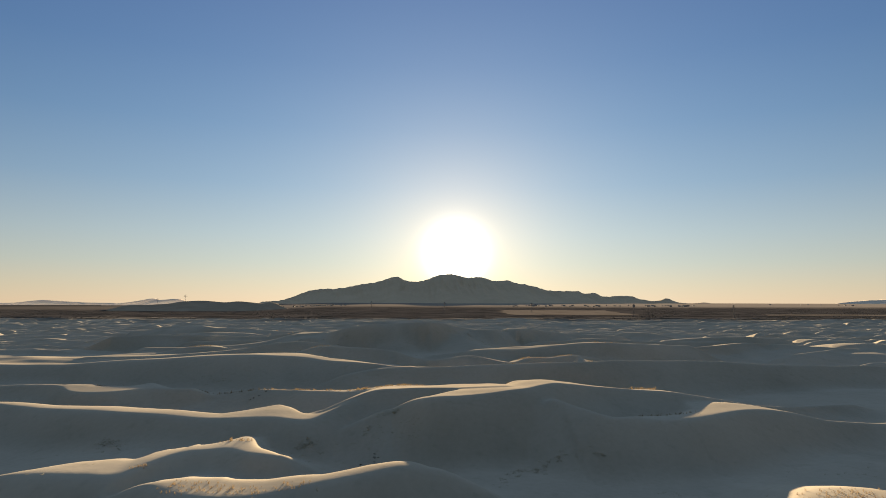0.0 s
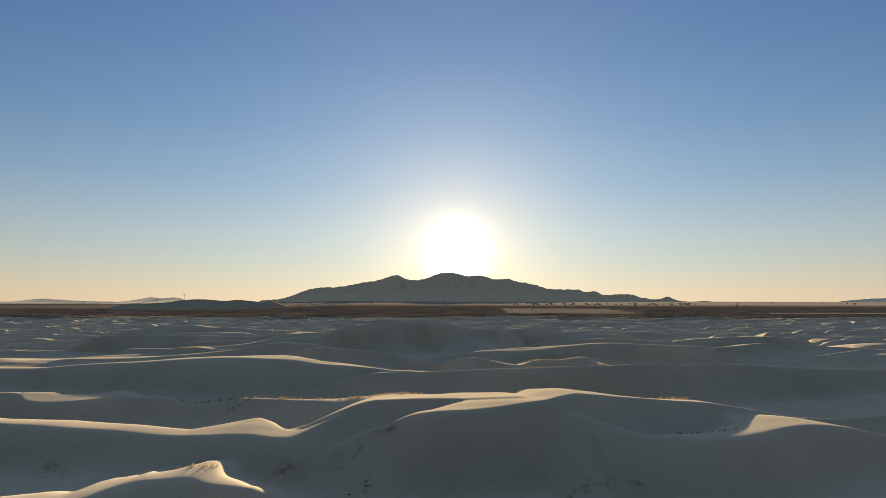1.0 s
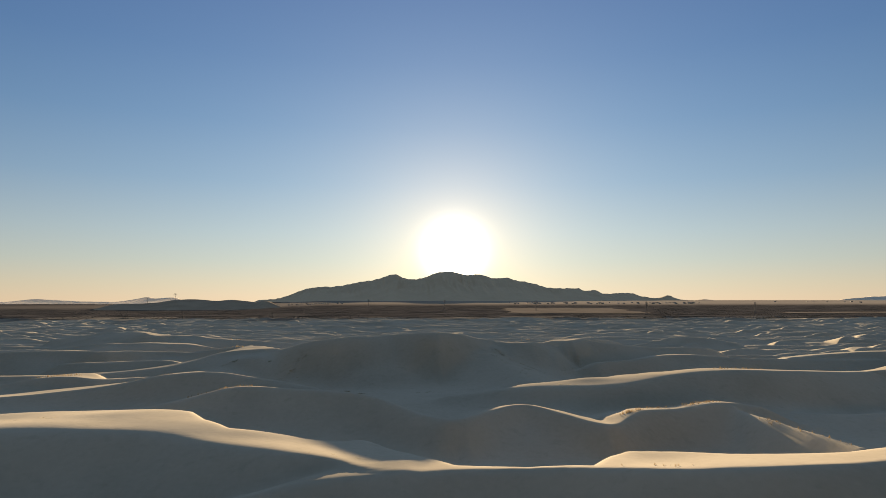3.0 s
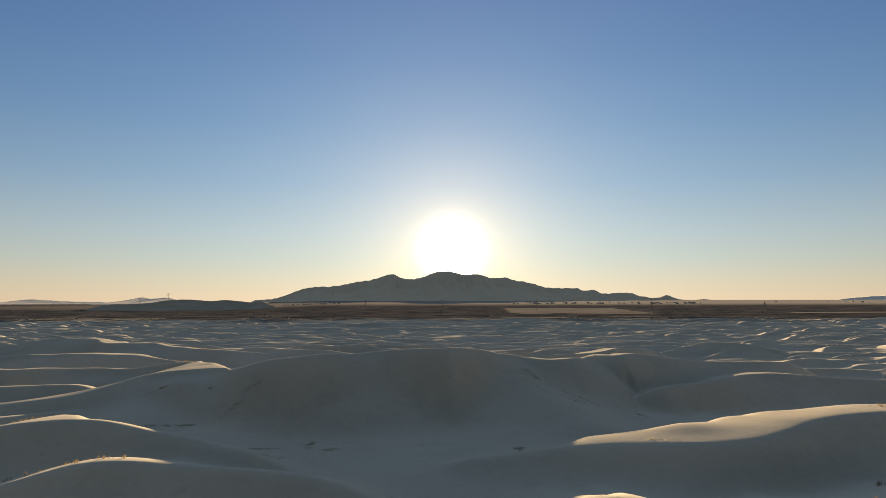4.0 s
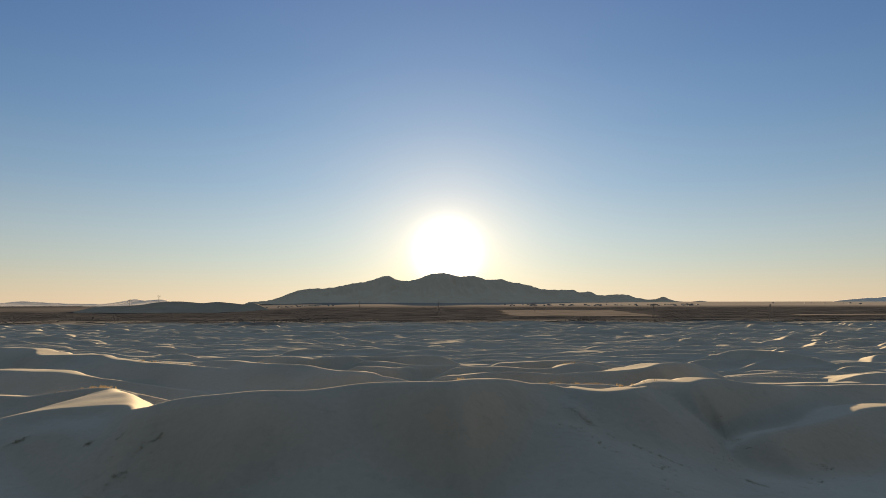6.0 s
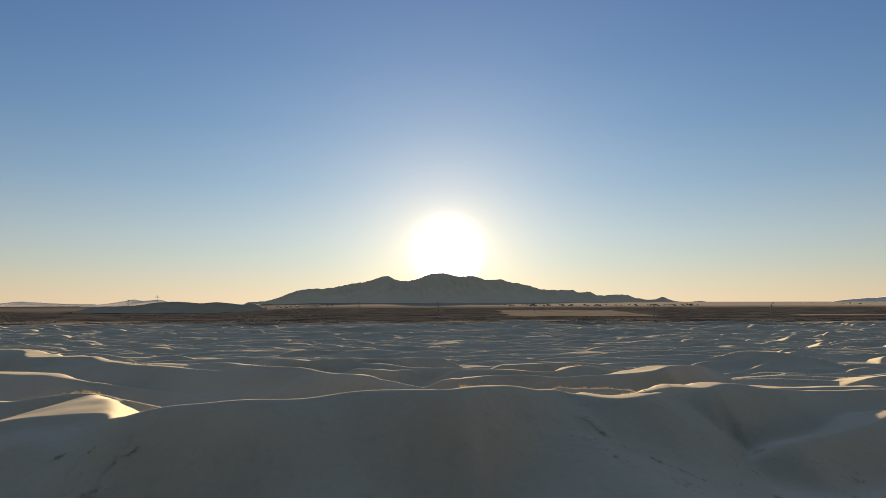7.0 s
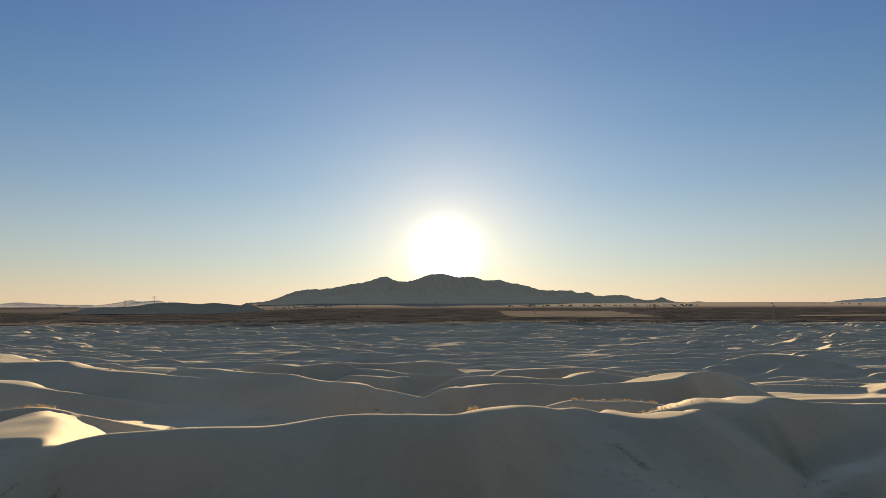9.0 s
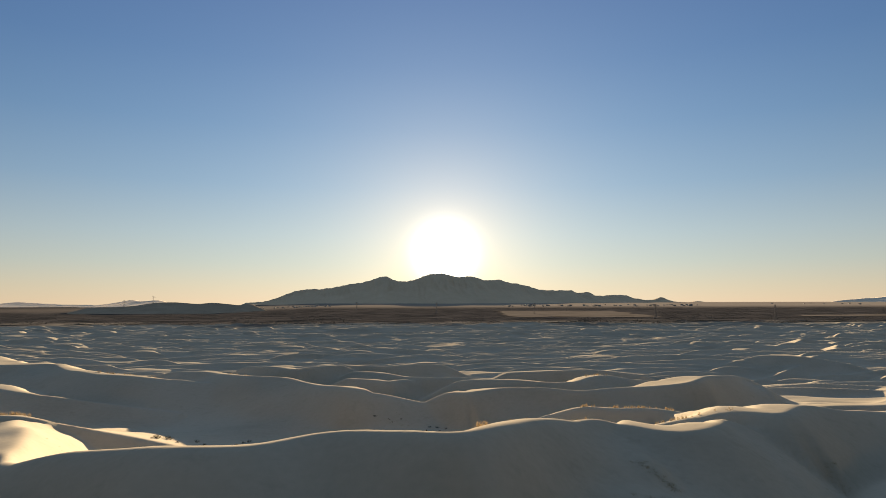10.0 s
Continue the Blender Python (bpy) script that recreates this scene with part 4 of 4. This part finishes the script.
# on and behind the first long ridge
scatter("straw", (-13, 73.5), (-8, 72.5), 30, 0.5, 0.7)
scatter("straw", (-7, 72.5), (-3, 71.2), 30, 0.5, 0.7)
scatter("straw", (-3.5, 71.0), (1.5, 70.6), 56, 0.45, 0.7)
scatter("straw", (10.4, 70.6), (11.2, 70.8), 7, 0.2, 0.8)
scatter("straw", (21.5, 64.2), (25.5, 64.4), 24, 0.3, 0.75)
scatter("straw", (19, 53.0), (25, 54.3), 22, 0.4, 0.55)
scatter("straw", (-38, 79), (-35, 79.3), 10, 0.4, 0.6)
scatter("straw", (-24, 76.0), (-5, 75.2), 60, 0.35, 0.7)
scatter("olive", (-27, 79), (-22, 84), 18, 1.8, 0.8)
scatter("bush", (-18.5, 73), (-15, 74.5), 5, 1.2, 0.5)
scatter("olive", (-26, 85.4), (-19.6, 84.3), 26, 0.7, 0.9)
scatter("olive", (-28.5, 91), (-25, 91.5), 30, 1.2, 0.9)
# second long ridge and the hollows behind it
scatter("straw", (-47.5, 139.5), (-42.5, 141), 26, 0.7, 0.8)
scatter("straw", (-36, 107.5), (-30, 108.5), 16, 0.5, 0.5)
scatter("olive", (-28, 101), (-24, 102.5), 10, 0.8, 0.6)
scatter("olive", (-6, 93.6), (-3, 94), 10, 0.9, 0.7)
scatter("straw", (-33, 129.5), (-28, 133.5), 20, 0.5, 0.6)
scatter("straw", (-21, 116.8), (-15, 117.4), 16, 0.4, 0.65)
scatter("straw", (10.5, 89), (15.5, 88), 5, 0.4, 0.5)
scatter("straw", (29.0, 118.5), (31.2, 118.8), 10, 0.5, 0.9)
scatter("straw", (18.8, 110.2), (21.5, 112.0), 22, 0.4, 0.75)
scatter("straw", (21.5, 112.6), (30.5, 114.8), 40, 0.35, 0.65)
scatter("straw", (30.5, 108), (30.8, 97), 16, 0.4, 0.6)
scatter("olive", (5, 113), (12, 114.3), 16, 0.4, 0.6)
scatter("olive", (-19, 131), (-18, 139), 16, 1.2, 0.8)
scatter("olive", (-18.5, 144), (-13, 141.5), 16, 1.5, 0.8)
scatter("olive", (-10, 124.8), (-8, 127.5), 14, 0.9, 1.0)
scatter("olive", (-7.4, 131), (-5, 130.6), 10, 0.6, 1.0)
scatter("olive", (-3, 118), (4, 113), 18, 1.0, 0.7)
scatter("olive", (-0.5, 131.5), (2.6, 132.6), 10, 1.2, 0.9)
scatter("olive", (8.7, 129), (9.3, 128.4), 8, 0.4, 1.0)
scatter("olive", (16.6, 125.0), (22, 124.6), 14, 0.5, 0.8)
scatter("straw", (38, 131), (46, 135), 24, 0.5, 0.8)
# the great dune
scatter("olive", (-23, 139.4), (-19, 142.6), 40, 0.5, 1.2)
scatter("olive", (-19, 142.6), (-15.8, 144.5), 24, 0.5)
scatter("olive", (-20.4, 149.4), (-20.0, 149.8), 10, 0.3, 1.2)
scatter("olive", (-14.8, 146.3), (-14.4, 146.7), 6, 0.35, 1.1)
scatter("olive", (-27, 150.4), (-25.5, 151.8), 24, 0.4, 0.9)
scatter("olive", (-18.0, 148.3), (-17.4, 148.9), 7, 0.35, 1.1)
scatter("olive", (-15.6, 145.9), (-15.1, 146.6), 8, 0.35, 1.1)
scatter("olive", (15.5, 148.8), (20.1, 146.6), 30, 0.5, 0.9)
scatter("olive", (24, 148.5), (26, 146.5), 20, 0.5, 0.9)
scatter("olive", (28, 159), (28, 153.3), 40, 0.5, 0.9)
scatter("olive", (28, 153.3), (34, 151.4), 24, 0.5, 0.9)
scatter("olive", (13.4, 152.8), (14.7, 150.3), 50, 0.35, 0.7)
scatter("olive", (-11.1, 130.3), (-9.3, 131.2), 24, 0.3)
scatter("olive", (-7.7, 132.3), (-7.0, 132.7), 12, 0.3, 1.3)
scatter("olive", (-5.8, 130.2), (-5.0, 130.6), 10, 0.3)
scatter("olive", (8.6, 130.6), (9.4, 131.0), 12, 0.3, 1.2)
scatter("olive", (12, 150.5), (15.8, 139), 24, 0.8, 0.8)
scatter("olive", (15.6, 142.5), (20.5, 147), 16, 0.9, 0.8)
scatter("olive", (22.5, 149), (28.5, 157), 26, 1.1, 0.8)
scatter("olive", (25, 146), (33, 150), 14, 1.4, 0.8)
scatter("olive", (-17.4, 147), (-14.2, 144.8), 12, 0.8, 0.8)
scatter("straw", (4.2, 149.4), (5.4, 150.4), 9, 0.3, 1.05)
scatter("straw", (6.2, 152.6), (8.6, 155.0), 8, 0.4, 0.7)
scatter("straw", (11.8, 158.6), (13.2, 159.6), 8, 0.3, 0.8)
scatter("straw", (18.5, 180), (26.5, 178), 36, 0.4, 0.75)
scatter("straw", (20.5, 167), (25.5, 165.6), 16, 0.4, 0.7)
scatter("straw", (-40, 182), (-30, 177.6), 46, 0.7, 0.95)
# hollow behind it
scatter("bush", (-25, 182), (-11, 188), 12, 2.2, 0.75)
scatter("bush", (-1, 193.5), (7, 191.5), 9, 1.2, 0.5)
scatter("olive", (-2, 194), (8, 191), 26, 1.6, 0.8)
scatter("olive", (-24, 166), (-20, 168), 12, 0.8, 0.6)
scatter("straw", (-36, 220.3), (-48, 226), 24, 0.5, 0.8)
scatter("straw", (-18, 217.5), (-26, 223.8), 14, 0.5, 0.7)
scatter("straw", (28, 211), (33, 213), 12, 0.6, 0.9)
join_grass("dry_grass", "dry straw-coloured grass along the far dune crests", M_STRAW, LOOSE["straw"])
join_grass("low_grass", "thin olive-brown grass over the far shaded hollows", M_OLIVE, LOOSE["olive"])
